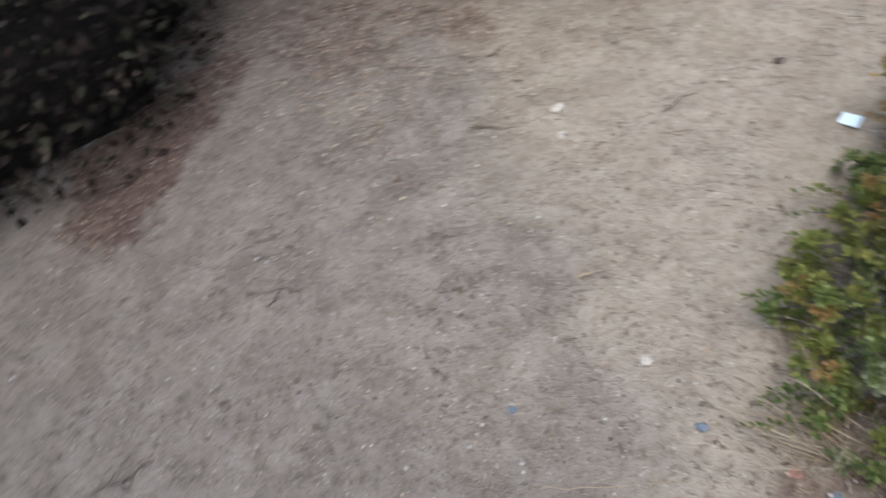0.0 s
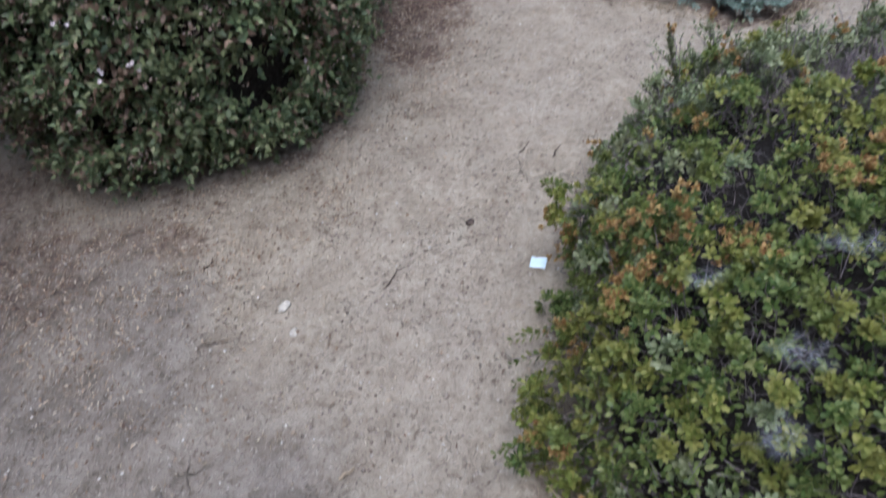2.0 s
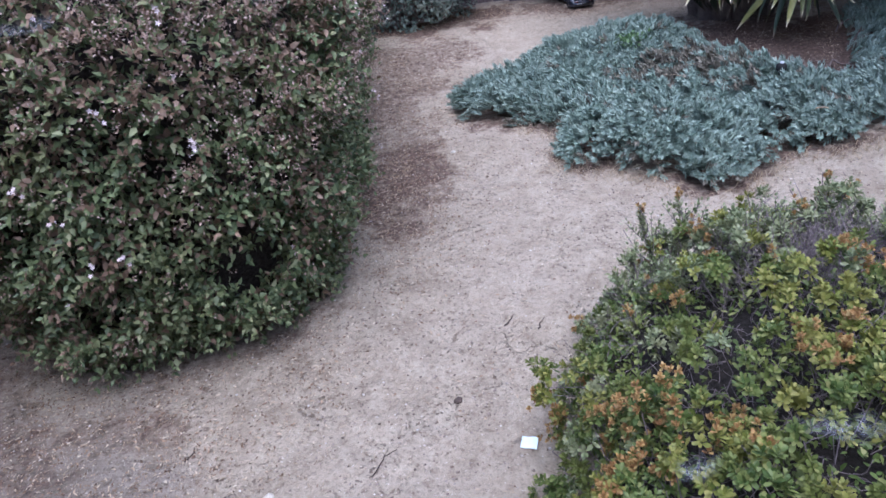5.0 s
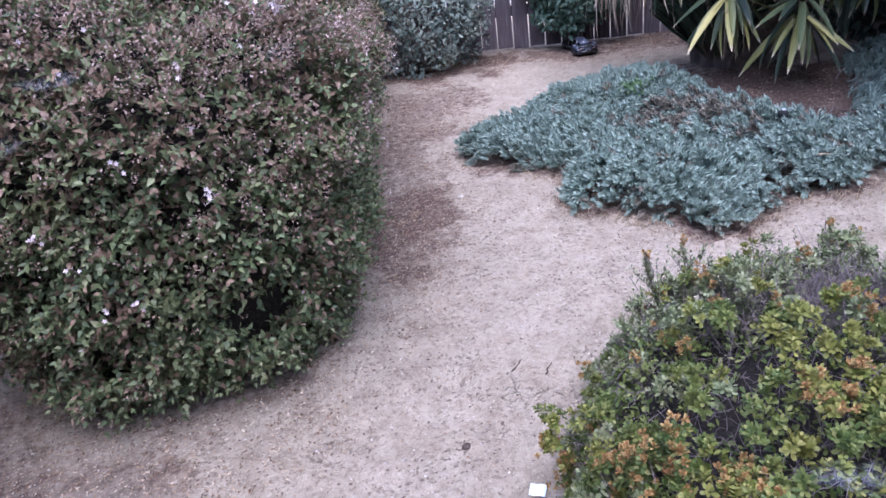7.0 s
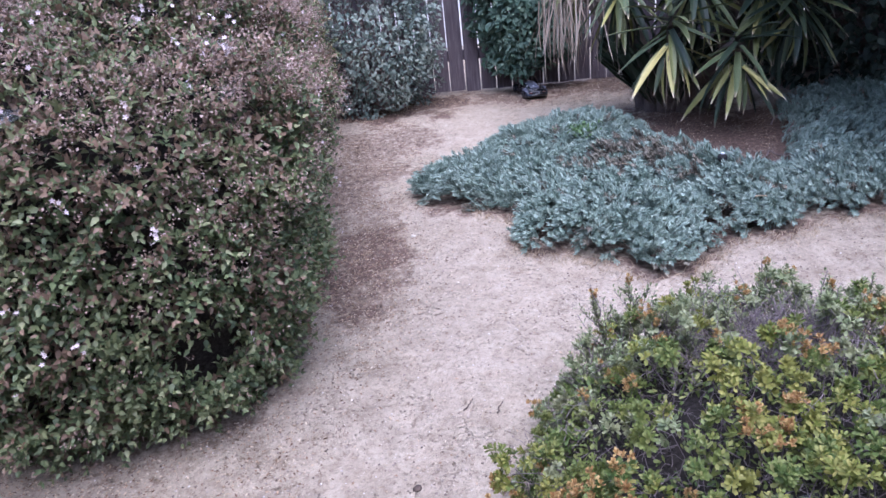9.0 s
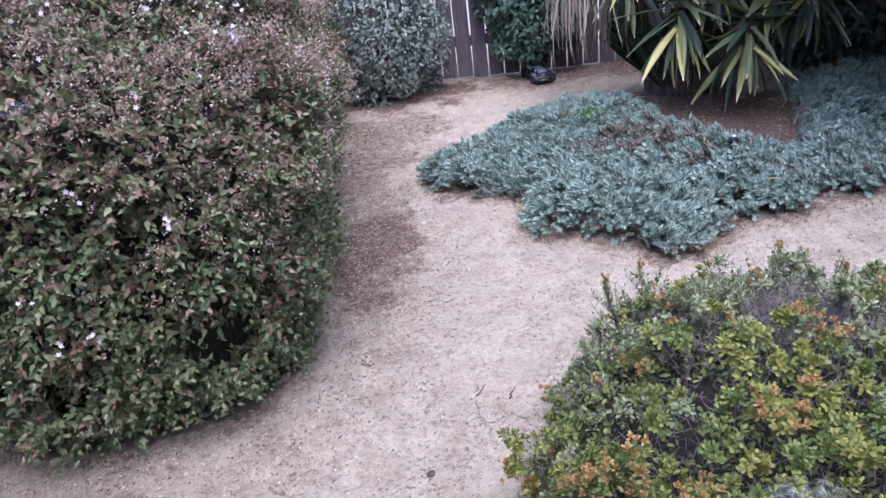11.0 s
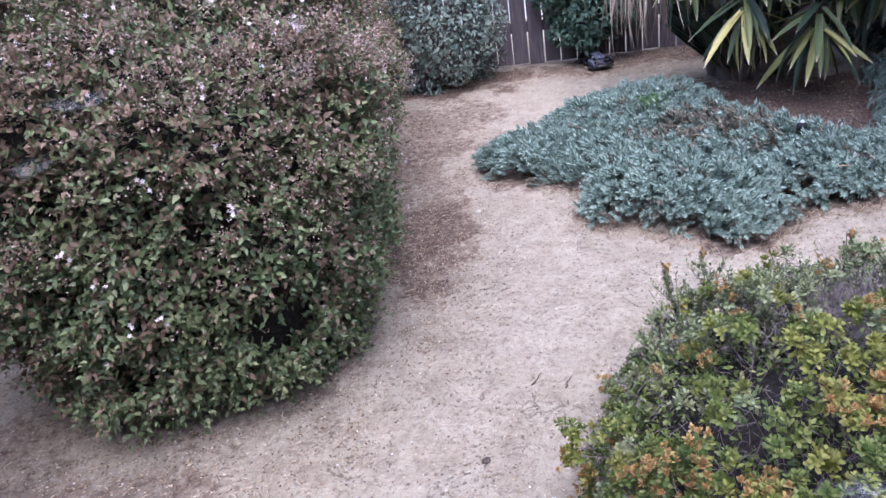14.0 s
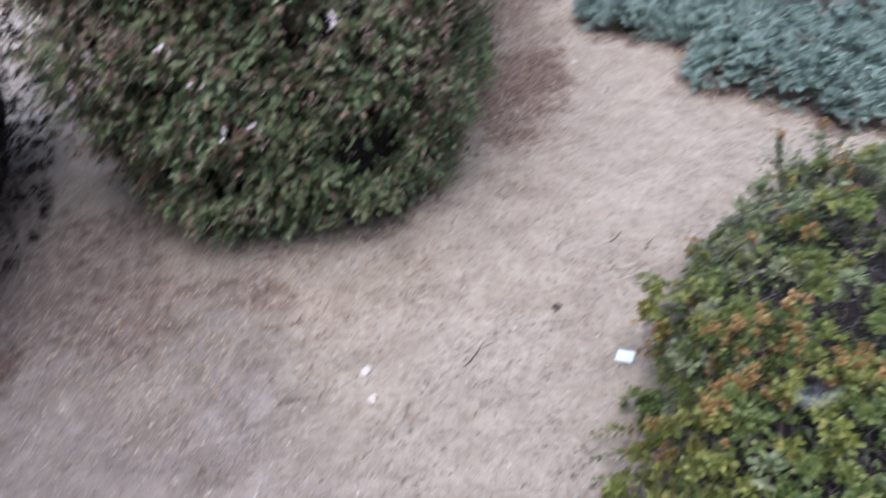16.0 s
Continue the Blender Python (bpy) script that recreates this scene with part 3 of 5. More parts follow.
# ---------------------------------------------------------------- fence, with added walls that brighten its gaps and block southern sky
def build_fence():
    fence = tagged(empty("fence", 0.5, FENCE_Y, 0), "weathered grey wooden board fence with open gaps", "fence", kind="structure")
    rng = random.Random(3)
    widths = (0.127, 0.128, 0.125)
    shapes = []
    for w in widths:
        bm = bmesh.new()
        bmesh.ops.create_cube(bm, size=1.0)
        bmesh.ops.scale(bm, vec=(w, 0.018, 1.82), verts=bm.verts)
        bmesh.ops.translate(bm, vec=(0, 0, 0.93), verts=bm.verts)
        bmesh.ops.bevel(bm, geom=list(bm.edges), offset=0.003, segments=1, affect="EDGES")
        me = bpy.data.meshes.new("board")
        bm.to_mesh(me)
        bm.free()
        me.materials.append(M_BOARD)
        shapes.append(me)
    x = 0.117 + 0.009 - 0.138 * 26
    while x < 5.2:
        k = rng.randrange(3)
        put("board", shapes[k], fence, at=pose(x - 0.5 + widths[k] / 2, rng.uniform(-0.004, 0.004), rng.uniform(-0.02, 0.0), 0, rng.uniform(-0.25, 0.25), 0))
        x += 0.138
    for z in (0.32, 1.5):
        bm = bmesh.new()
        bmesh.ops.create_cube(bm, size=1.0)
        bmesh.ops.scale(bm, vec=(8.7, 0.038, 0.088), verts=bm.verts)
        bmesh.ops.bevel(bm, geom=list(bm.edges), offset=0.004, segments=1, affect="EDGES")
        part("rail", bm, M_BOARD, fence, at=pose(0.4, 0.035, z), smooth=False)
    for px in (-3.0, -0.75, 1.5, 3.75):
        bm = bmesh.new()
        bmesh.ops.create_cube(bm, size=1.0)
        bmesh.ops.scale(bm, vec=(0.09, 0.09, 1.8), verts=bm.verts)
        bmesh.ops.bevel(bm, geom=list(bm.edges), offset=0.005, segments=1, affect="EDGES")
        part("post", bm, M_BOARD, fence, at=pose(px, 0.105, 0.9), smooth=False)
    # pale wall added beyond the fence so that its gaps look bright
    bm = bmesh.new()
    bmesh.ops.create_cube(bm, size=1.0)
    bmesh.ops.scale(bm, vec=(14.0, 0.2, 2.8), verts=bm.verts)
    wall = part("gap_backing", bm, M_GAP_BACK, at=pose(0.5, 9.0, 1.4), smooth=False)
    tagged(wall, "plain pale wall added behind the fence to brighten its gaps", "wall", kind="structure")
    # unseen wall added behind the camera to block sky from the south
    bm = bmesh.new()
    bmesh.ops.create_cube(bm, size=1.0)
    bmesh.ops.scale(bm, vec=(12.0, 0.2, 2.9), verts=bm.verts)
    wall = part("sky_block_south", bm, M_SKY_BLOCK, at=pose(0.5, -1.5, 1.43), smooth=False)
    tagged(wall, "plain brownish wall, unseen, added to block light from the south", "wall", kind="structure")


build_fence()


# ---------------------------------------------------------------- flowering hedge
HEDGE_PROFILE = [(0.0, 0.0), (0.1, 0.05), (0.3, 0.11), (0.6, 0.16), (0.9, 0.17), (1.05, 0.11), (1.15, 0.0), (1.24, -0.14), (1.32, -0.34), (1.37, -0.6)]


def twig_lines(base, targets, rng, r0=0.008, wander=0.05):
    """Branches from points near the base out to the skin of a shrub."""
    lines = []
    for t in targets:
        b = np.array([base[0] + rng.normal() * base[3], base[1] + rng.normal() * base[4], 0.0])
        k = np.linspace(0, 1, 6)[:, None]
        p = b + (t - b) * k
        p[:, 2] = t[2] * k[:, 0] ** 0.7
        p[1:-1] += rng.normal(size=(4, 3)) * wander * 0.5
        p[:, 2] = np.maximum(p[:, 2], 0.0)
        lines.append(np.concatenate([p, np.linspace(r0, r0 * 0.2, 6)[:, None]], 1))
    return lines


def flower_meshes():
    """Small clusters of pale pink bells: five petals and a tube each, joined at one stalk."""
    out = []
    rng = np.random.default_rng(21)
    for n in (1, 2, 3, 5):
        vs, fs = [(0.0, 0.0, -0.02), (0.0006, 0.0, -0.02)], []
        for i in range(n):
            c = rng.normal(size=3) * (0.0065 if n > 1 else 0.0) * np.sqrt(n)
            ax = unit((rng.normal(size=(1, 3)) * 0.5 + [[0, -0.6, 0.6]]))[0]
            u = unit(np.cross(ax, [0.3, 0.9, 0.2])[None])[0]
            w = np.cross(ax, u)
            mid = len(vs)
            vs.append(c)
            for j in range(5):
                a = j * 2 * np.pi / 5
                d, e = u * np.cos(a) + w * np.sin(a), -u * np.sin(a) + w * np.cos(a)
                k = len(vs)
                vs += [c + d * 0.0035 + e * 0.002 + ax * 0.0015, c + d * 0.0078 + ax * 0.0025, c + d * 0.0035 - e * 0.002 + ax * 0.0015]
                fs += [(mid, k, k + 1), (mid, k + 1, k + 2)]
            foot = len(vs)
            vs.append(c - ax * 0.011)
            for j in range(4):
                a = j * np.pi / 2
                b = a + np.pi / 2
                k = len(vs)
                vs += [c - ax * 0.004 + (u * np.cos(a) + w * np.sin(a)) * 0.0018, c - ax * 0.004 + (u * np.cos(b) + w * np.sin(b)) * 0.0018]
                fs += [(mid, k, k + 1), (k, foot, k + 1)]
            fs += [(0, 1, foot)]
        out.append(mesh_np("flower", np.array(vs), np.array(fs), M_PETAL))
    return out


def build_hedge():
    rng = np.random.default_rng(11)
    thing = tagged(empty("hedge", -0.9, 3.0, 0), "dense green abelia hedge with brownish bracts and small pale flowers", "hedge")
    shift = np.array([-0.9, 3.0, 0.0])
    rings = shell(HEDGE - shift[:2], HEDGE_PROFILE, (-0.2, 0.6))
    inner = shell(HEDGE - shift[:2], HEDGE_PROFILE, (-0.2, 0.6), 0.13)
    put("shaded_core", core_mesh("shaded_core", inner, M_INNER), thing, "closed core filling the hedge, coloured as shaded twigs")

    def shelf(a):
        """Layered growth: shelves of shoots, wider than they are high."""
        return value_noise(a * [1, 1, 2.8], 3.6, 1) * 0.5 + value_noise(a * [1, 1, 2.2], 9.0, 2) * 0.35 + value_noise(a, 24.0, 3) * 0.15

    q, n = shell_points(rings, 30000, rng)
    c = shelf(q)

    def gap(a):
        """The hollow in the front corner, and a slit above it."""
        h = np.linalg.norm((a - [0.4, -1.02, 0.29]) / [0.14, 0.25, 0.085], axis=1) < 1.0
        return h | (np.linalg.norm((a - [0.38, -1.2, 0.66]) / [0.05, 0.2, 0.025], axis=1) < 1.0)

    hole = gap(q) | ((n[:, 0] < -0.3) & (q[:, 0] < -0.45) & (rng.random(len(q)) < 0.75)) | ((q[:, 1] > 0.4) & (rng.random(len(q)) < 0.45)) | ((q[:, 1] > 1.5) & (rng.random(len(q)) < 0.5))
    keep = (c > 0.3 * (0.8 + 0.4 * rng.random(len(q)))) & ~hole
    q, n, c = q[keep], n[keep], c[keep]
    q = q + n * ((c - 0.5) * 0.36 - 0.05 - rng.random(len(q)) ** 2 * 0.06)[:, None]
    q[:, 2] = np.maximum(q[:, 2], 0.03)
    way = n * 0.75 + rng.normal(size=q.shape) * 0.5 + np.array([0, 0, 0.35])
    v, f, p = leafy_shoots(q, way, 0.04 + 0.06 * rng.random(len(q)), 4, 0.0235, LEAF, rng, 0.35, 1.12)
    v2, f2, p2, _ = leaf_cover(shell(HEDGE - shift[:2], HEDGE_PROFILE, (-0.2, 0.6), 0.06), 26000, rng, 0.024, LEAF, 0.06, 0.06, 4.6, 0.4, 0.2)
    stay = ~gap(p2)
    v2 = v2.reshape(-1, len(LEAF[0]), 3)[stay].reshape(-1, 3)
    f2 = f2[:len(LEAF[1]) * int(stay.sum())]
    p2 = p2[stay]
    v, f = merge((v, f), (v2, f2))
    p = np.concatenate([p, p2])
    high = np.clip((p[:, 2] - 0.5) / 0.55, 0, 1)
    patch = value_noise(p, 6.0, 4)
    brown = rng.random(len(p)) < 0.11 + 0.3 * high + 0.5 * np.clip(patch - 0.56, 0, 1) * 2
    brown |= (p[:, 0] < -0.3 + 0.08 * rng.normal(size=len(p))) & (p[:, 2] < 0.42) & (rng.random(len(p)) < 0.6)
    put("foliage", mesh_np("foliage", v, f, [M_HEDGE, M_BROWN_LEAF], np.repeat(brown, len(LEAF[1])).astype(int)), thing)["kind"] = "stuff"
    # dry bracts, thick on the upper face
    pb, nb = shell_points(rings, 60000, rng)
    cb = shelf(pb)
    band = np.clip((value_noise(pb * [1, 1, 2.5], 6.0, 12) - 0.3) * 2.6, 0, 1) * np.clip((cb - 0.36) * 6, 0.1, 1)
    face = (nb[:, 1] < -0.2) | (nb[:, 0] > 0.25) | (nb[:, 2] > 0.4)
    keep = face & (pb[:, 1] < 1.4) & (rng.random(len(pb)) < np.clip((pb[:, 2] - 0.5) / 0.5, 0.07, 1) * band)
    pb, nb, cb = pb[keep], nb[keep], cb[keep]
    pb = pb + nb * ((cb - 0.5) * 0.36 + rng.random(len(pb)) * 0.055 - 0.01)[:, None]
    rep = 7
    c = np.repeat(pb, rep, 0) + rng.normal(size=(len(pb) * rep, 3)) * 0.009
    bract = ([(0, 0, 0), (0.3, 0.5, 0.1), (0, 1.0, 0), (-0.3, 0.5, 0.1)], [(0, 1, 2), (0, 2, 3)])
    v, f = scatter(*bract, c, rng.normal(size=c.shape) + np.repeat(nb, rep, 0), rng.normal(size=c.shape) + [0, 0, 1], 0.0065 + 0.005 * rng.random(len(c)))
    put("bract_cover", mesh_np("bract_cover", v, f, M_BRACT), thing, "dry reddish-brown flower bracts")["kind"] = "stuff"
    t, _ = shell_points(shell(HEDGE - shift[:2], HEDGE_PROFILE, (-0.2, 0.6), 0.05), 260, rng)
    t = t[t[:, 2] > 0.25]
    lines = []
    for q in t:
        lines += twig_lines((q[0] * 0.5 - 0.1, q[1] * 0.7 + 0.15, 0, 0.08, 0.1), [q], rng, 0.007, 0.05)
    v, f = tubes(lines, 4)
    put("branchwork", mesh_np("branchwork", v, f, M_TWIG), thing)["kind"] = "stuff"
    kinds = flower_meshes()
    pf, nf = shell_points(rings, 2600, rng)
    ok = (pf[:, 1] < 0.9) & ((nf[:, 1] < -0.25) | (nf[:, 0] > 0.3) | (nf[:, 2] > 0.6)) & (pf[:, 2] > 0.2)
    ok &= rng.random(len(pf)) < np.clip(0.07 + (pf[:, 2] - 0.6) * 0.35, 0.05, 0.3)
    front = nf[:, 1] < -0.25
    for x, z in ((-0.53, 1.26), (-0.35, 1.12), (-0.15, 1.08), (-0.2, 1.03), (-0.6, 0.86), (-0.49, 0.81), (-0.49, 0.77), (-0.76, 0.52), (-0.7, 0.52), (-0.83, 0.72)):
        k = np.argmin(np.hypot(pf[:, 0] - x - 0.9, pf[:, 2] - z) + 9 * ~front)
        put("flower", kinds[3 if rng.random() < 0.5 else 2], thing, at=pose(*(pf[k] + nf[k] * ((shelf(pf[k:k + 1])[0] - 0.5) * 0.36 + 0.05)), rng.uniform(-30, 30), 0, rng.uniform(-60, 60)))
    pf, nf = pf[ok][:290], nf[ok][:290]
    for a, b in zip(pf, nf):
        q = a + b * ((shelf(a[None])[0] - 0.5) * 0.36 + 0.05)
        put("flower", kinds[rng.choice(4, p=[0.6, 0.27, 0.11, 0.02])], thing, at=pose(*q, rng.uniform(-40, 40), rng.uniform(-40, 40), rng.uniform(-60, 60)))
    return thing


build_hedge()


# ---------------------------------------------------------------- low bush with leaf rosettes
BUSH_PROFILE = [(0.0, 0.0), (0.07, 0.04), (0.17, 0.015), (0.28, -0.055), (0.38, -0.18), (0.44, -0.3), (0.47, -0.5)]


def rosettes(place, axis_dir, leaves, size, rng, tilt=(0.5, 1.35)):
    """Whorls of leaves: golden-angle turns round each axis, opening outward."""
    n = len(place)
    a = unit(axis_dir)
    u = unit(np.cross(a, rng.normal(size=a.shape)))
    w = np.cross(a, u)
    k = np.tile(np.arange(leaves), n)
    r = np.repeat(np.arange(n), leaves)
    ang = k * 2.39996 + rng.normal(size=len(k)) * 0.25
    open_ = tilt[0] + (tilt[1] - tilt[0]) * (k / max(leaves - 1, 1)) + rng.normal(size=len(k)) * 0.12
    t = np.cos(ang)[:, None] * u[r] + np.sin(ang)[:, None] * w[r]
    d = a[r] * np.cos(open_)[:, None] + t * np.sin(open_)[:, None]
    z = a[r] * np.sin(open_)[:, None] - t * np.cos(open_)[:, None]
    base = place[r] - a[r] * (k / leaves * size * 0.7)[:, None]
    s = size * (0.65 + 0.35 * k / leaves) * (0.85 + 0.3 * rng.random(len(k)))
    return scatter(*OBOVATE, base, d, z + rng.normal(size=z.shape) * 0.12, s)


def build_bush():
    rng = np.random.default_rng(5)
    shift = np.array([0.9, 1.2, 0.0])
    thing = tagged(empty("bush", 0.9, 1.2, 0), "low evergreen bush with glossy leaf rosettes and orange young tips", "bush")
    loop = BUSH - shift[:2]
    rings = shell(loop, BUSH_PROFILE, (0.05, 0.0))
    put("shaded_core", core_mesh("shaded_core", shell(loop, BUSH_PROFILE, (0.05, 0.0), 0.13), M_INNER), thing, "closed core filling the bush, coloured as shaded twigs")
    # heads of leaves, each a small dome of rosettes at the end of a twig
    p, n = shell_points(rings, 9000, rng)
    heads = []
    for i in range(len(p)):
        if not heads or np.min(np.sum((p[heads] - p[i]) ** 2, axis=1)) > (0.03 + 0.016 * rng.random()) ** 2:
            heads.append(i)
    p, n = p[heads], n[heads]

    def near(x, y, rx, ry):
        return np.exp(-(((p[:, 0] - x) / rx) ** 2 + ((p[:, 1] - y) / ry) ** 2))

    c = value_noise(p, 7.0, 31) * 0.6 + value_noise(p, 15.0, 32) * 0.4
    bare = near(0.14, 0.44, 0.17, 0.13) + near(-0.24, 0.28, 0.1, 0.05) * 0.8 + near(-0.1, 0.18, 0.1, 0.04) * 0.8 + near(-0.28, 0.02, 0.07, 0.05) * 0.7 + near(-0.34, -0.5, 0.06, 0.05) + near(-0.2, -0.33, 0.06, 0.04) * 0.8 + near(-0.06, -0.12, 0.06, 0.05) + near(0.1, -0.28, 0.06, 0.05)
    keep = c + 0.1 * rng.normal(size=len(p)) - 0.3 * bare > 0.34 - 0.06 * (p[:, 1] < -0.05)
    p, n, c = p[keep], n[keep], c[keep]
    ax = unit(n + np.array([0, 0, 0.6]) + rng.normal(size=p.shape) * 0.3)
    p = p + n * ((c - 0.55) * 0.28 + rng.normal(size=len(p)) * 0.012)[:, None]
    p[:, 2] = np.maximum(p[:, 2], 0.03)
    tone = np.where(value_noise(p, 8.0, 36) + 0.22 * rng.normal(size=len(p)) > 0.6, 1, np.where(rng.random(len(p)) < 0.16, 2, 0))
    tone = np.where((p[:, 1] > 0.36 + 0.1 * rng.normal(size=len(p))) & (rng.random(len(p)) < 0.75), 2, tone)
    orange = value_noise(p, 11.0, 35) + 0.1 * rng.normal(size=len(p)) > 0.72 - 0.03 * (p[:, 1] < 0)
    lines = [np.array([[*(q - a * 0.13 + rng.normal(size=3) * 0.035), 0.0012], [*(q - a * 0.06 + rng.normal(size=3) * 0.018), 0.001], [*q, 0.0008]]) for q, a in zip(p, ax)]
    for ln in lines:
        ln[:, 2] = np.maximum(ln[:, 2], 0.01)
    per = 8
    i = np.repeat(np.arange(len(p)), per)
    out = unit(ax[i] * 0.75 + rng.normal(size=(len(i), 3)) * 0.6)
    rad = (0.02 + 0.02 * rng.random(len(p)))[i] * (0.6 + 0.5 * rng.random(len(i)))
    at = p[i] + out * rad[:, None] - ax[i] * 0.01
    at[:, 2] = np.maximum(at[:, 2], 0.02)
    v, f = rosettes(at, out + ax[i] * 0.35, 9, 0.0195, rng)
    put("foliage", mesh_np("foliage", v, f, [M_BUSH, M_BUSH_YELLOW, M_BUSH_GREY], np.repeat(tone[i], 9 * len(OBOVATE[1]))), thing)["kind"] = "stuff"
    q, qa = np.repeat(p[orange], 7, 0), np.repeat(ax[orange], 7, 0)
    q = q + qa * 0.02 + rng.normal(size=q.shape) * 0.012
    v, f = rosettes(q, qa + rng.normal(size=q.shape) * 0.4, 12, 0.0125, rng, (0.25, 1.2))
    put("young_leaves", mesh_np("young_leaves", v, f, M_YOUNG), thing, "orange-red young leaf tips")["kind"] = "stuff"
    # sparser leaves deeper in
    v, f, _, _ = leaf_cover(shell(loop, BUSH_PROFILE, (0.05, 0.0), 0.075), 20000, rng, 0.017, OBOVATE, 0.06, 0.05, 8.0, 0.0, 0.33)
    put("inner_leaves", mesh_np("inner_leaves", v, f, M_BUSH), thing)["kind"] = "stuff"
    t, tn = shell_points(shell(loop, BUSH_PROFILE, (0.05, 0.0), 0.03), 200, rng)
    for q in t:
        lines += twig_lines((q[0] * 0.6, q[1] * 0.6, 0, 0.12, 0.12), [q], rng, 0.0022, 0.06)
    # tangle of short bare side twigs
    tp, tnn = shell_points(shell(loop, BUSH_PROFILE, (0.05, 0.0), 0.1), 3600, rng)
    tp += tnn * rng.uniform(-0.03, 0.06, (len(tp), 1))
    tp[:, 2] = np.maximum(tp[:, 2], 0.02)
    prism = ([(0.015, 0, 0), (-0.008, 0, 0.013), (-0.008, 0, -0.013), (0.07, 0.5, 0.05), (0.055, 0.5, 0.062), (0.055, 0.5, 0.04), (0, 1, 0)],
             [(0, 1, 4), (0, 4, 3), (1, 2, 5), (1, 5, 4), (2, 0, 3), (2, 3, 5), (3, 4, 6), (4, 5, 6), (5, 3, 6)])
    knots = []
    for a, b in zip(tp, unit(rng.normal(size=tp.shape) + tnn * 0.5)):
        turn = np.cumsum(rng.normal(size=(5, 3)) * 0.45, 0)
        st = a + np.cumsum(unit(b + turn) * rng.uniform(0.007, 0.018), 0)
        st[:, 2] = np.maximum(st[:, 2], 0.01)
        knots.append(np.concatenate([st, np.linspace(0.0012, 0.0005, 5)[:, None]], 1))
    v, f = tubes(knots, 3)
    put("twig_tangle", mesh_np("twig_tangle", v, f, M_TWIG_GREY), thing, "tangled dry grey twigs")["kind"] = "stuff"
    # dry purple-grey twigs standing bare on the far side
    tp = np.array([0.15, 0.47, 0.36]) + rng.normal(size=(1300, 3)) * [0.12, 0.08, 0.03]
    v, f = scatter(*prism, tp, rng.normal(size=tp.shape) + [0, 0.1, 0.9], rng.normal(size=tp.shape), 0.03 + 0.05 * rng.random(len(tp)))
    put("bare_twigwork", mesh_np("bare_twigwork", v, f, M_TWIG_GREY), thing, "dry purple-grey twigs without leaves")["kind"] = "stuff"
    # feathery upright shoots along the far edge
    shoots, tips = [], []
    for x, y, h, spread, tipped in ((-0.28, 0.67, 0.41, 0.6, 1), (-0.17, 0.73, 0.41, 0.9, 1), (-0.2, 0.6, 0.36, 1.2, 0), (0.0, 0.68, 0.42, 1.3, 0), (0.04, 0.62, 0.4, 1.3, 0), (-0.08, 0.6, 0.38, 1.2, 0), (0.2, 0.73, 0.44, 0.8, 1), (0.24, 0.71, 0.42, 1.2, 0),
                                    (0.33, 0.66, 0.43, 1.3, 0), (0.42, 0.6, 0.44, 1.2, 0), (0.3, 0.56, 0.45, 1.2, 1), (-0.3, 0.48, 0.33, 1.2, 0), (0.14, 0.64, 0.4, 0.7, 0), (0.5, 0.52, 0.45, 1.2, 0), (-0.25, 0.55, 0.33, 1.1, 0), (-0.36, 0.55, 0.3, 1.2, 0), (-0.32, 0.62, 0.33, 1.2, 0), (-0.23, 0.66, 0.36, 1.2, 0), (-0.12, 0.67, 0.38, 1.2, 0), (-0.06, 0.7, 0.38, 1.2, 0), (0.07, 0.7, 0.4, 1.2, 0), (-0.17, 0.55, 0.38, 1.2, 0), (-0.08, 0.5, 0.42, 1.2, 0), (0.03, 0.55, 0.44, 1.2, 0), (-0.4, 0.42, 0.28, 1.2, 0), (-0.36, 0.36, 0.32, 1.2, 1)):
        k = np.linspace(0, 1, 7)[:, None]
        p0, p1 = np.array([x * 0.82, y * 0.84, 0.14]), np.array([x, y, h])
        s = p0 + (p1 - p0) * k + rng.normal(size=(7, 3)) * 0.004
        lines.append(np.concatenate([s, np.linspace(0.003, 0.0012, 7)[:, None]], 1))
        full = np.linalg.norm(p1 - p0)
        v, f, _ = leafy_shoots(p0[None] + (p1 - p0) * 0.35, (p1 - p0)[None], full * 0.65, 15, 0.015, OBOVATE, rng, 0.0)
        shoots.append((v, f))
        for j in range(16):
            t = rng.uniform(0.2, 0.85)
            o = rng.normal(size=3) * [1, 1, 0.4] * spread * 0.55 + unit((p1 - p0)[None])[0]
            a0 = p0 + (p1 - p0) * t
            reach = full * (1.05 - t) * rng.uniform(0.45, 0.8)
            v, f, _ = leafy_shoots(a0[None], o[None], reach, 9, 0.0145, OBOVATE, rng, -0.1)
            shoots.append((v, f))
            lines.append(np.concatenate([a0 + unit(o[None]) * reach * np.linspace(0, 1, 3)[:, None], np.full((3, 1), 0.0011)], 1))
        if tipped:
            tips.append(rosettes(p1[None] + rng.normal(size=(4, 3)) * 0.006, rng.normal(size=(4, 3)) * 0.4 + [0, 0, 1], 10, 0.013, rng, (0.2, 1.1)))
    v, f = merge(*tips)
    put("shoot_tips", mesh_np("shoot_tips", v, f, M_YOUNG), thing, "red young shoot tips")["kind"] = "stuff"
    v, f = merge(*shoots)
    put("feathery_growth", mesh_np("feathery_growth", v, f, M_BUSH_GREY), thing)["kind"] = "stuff"
    shoots = []
    # sprigs lying out over the soil
    for a, b in (((-0.54, -0.1, 0.1), (-0.66, -0.12, 0.085)), ((-0.56, -0.32, 0.1), (-0.66, -0.345, 0.07)), ((-0.5, -0.47, 0.1), (-0.6, -0.5, 0.06))):
        a, b = np.array(a), np.array(b)
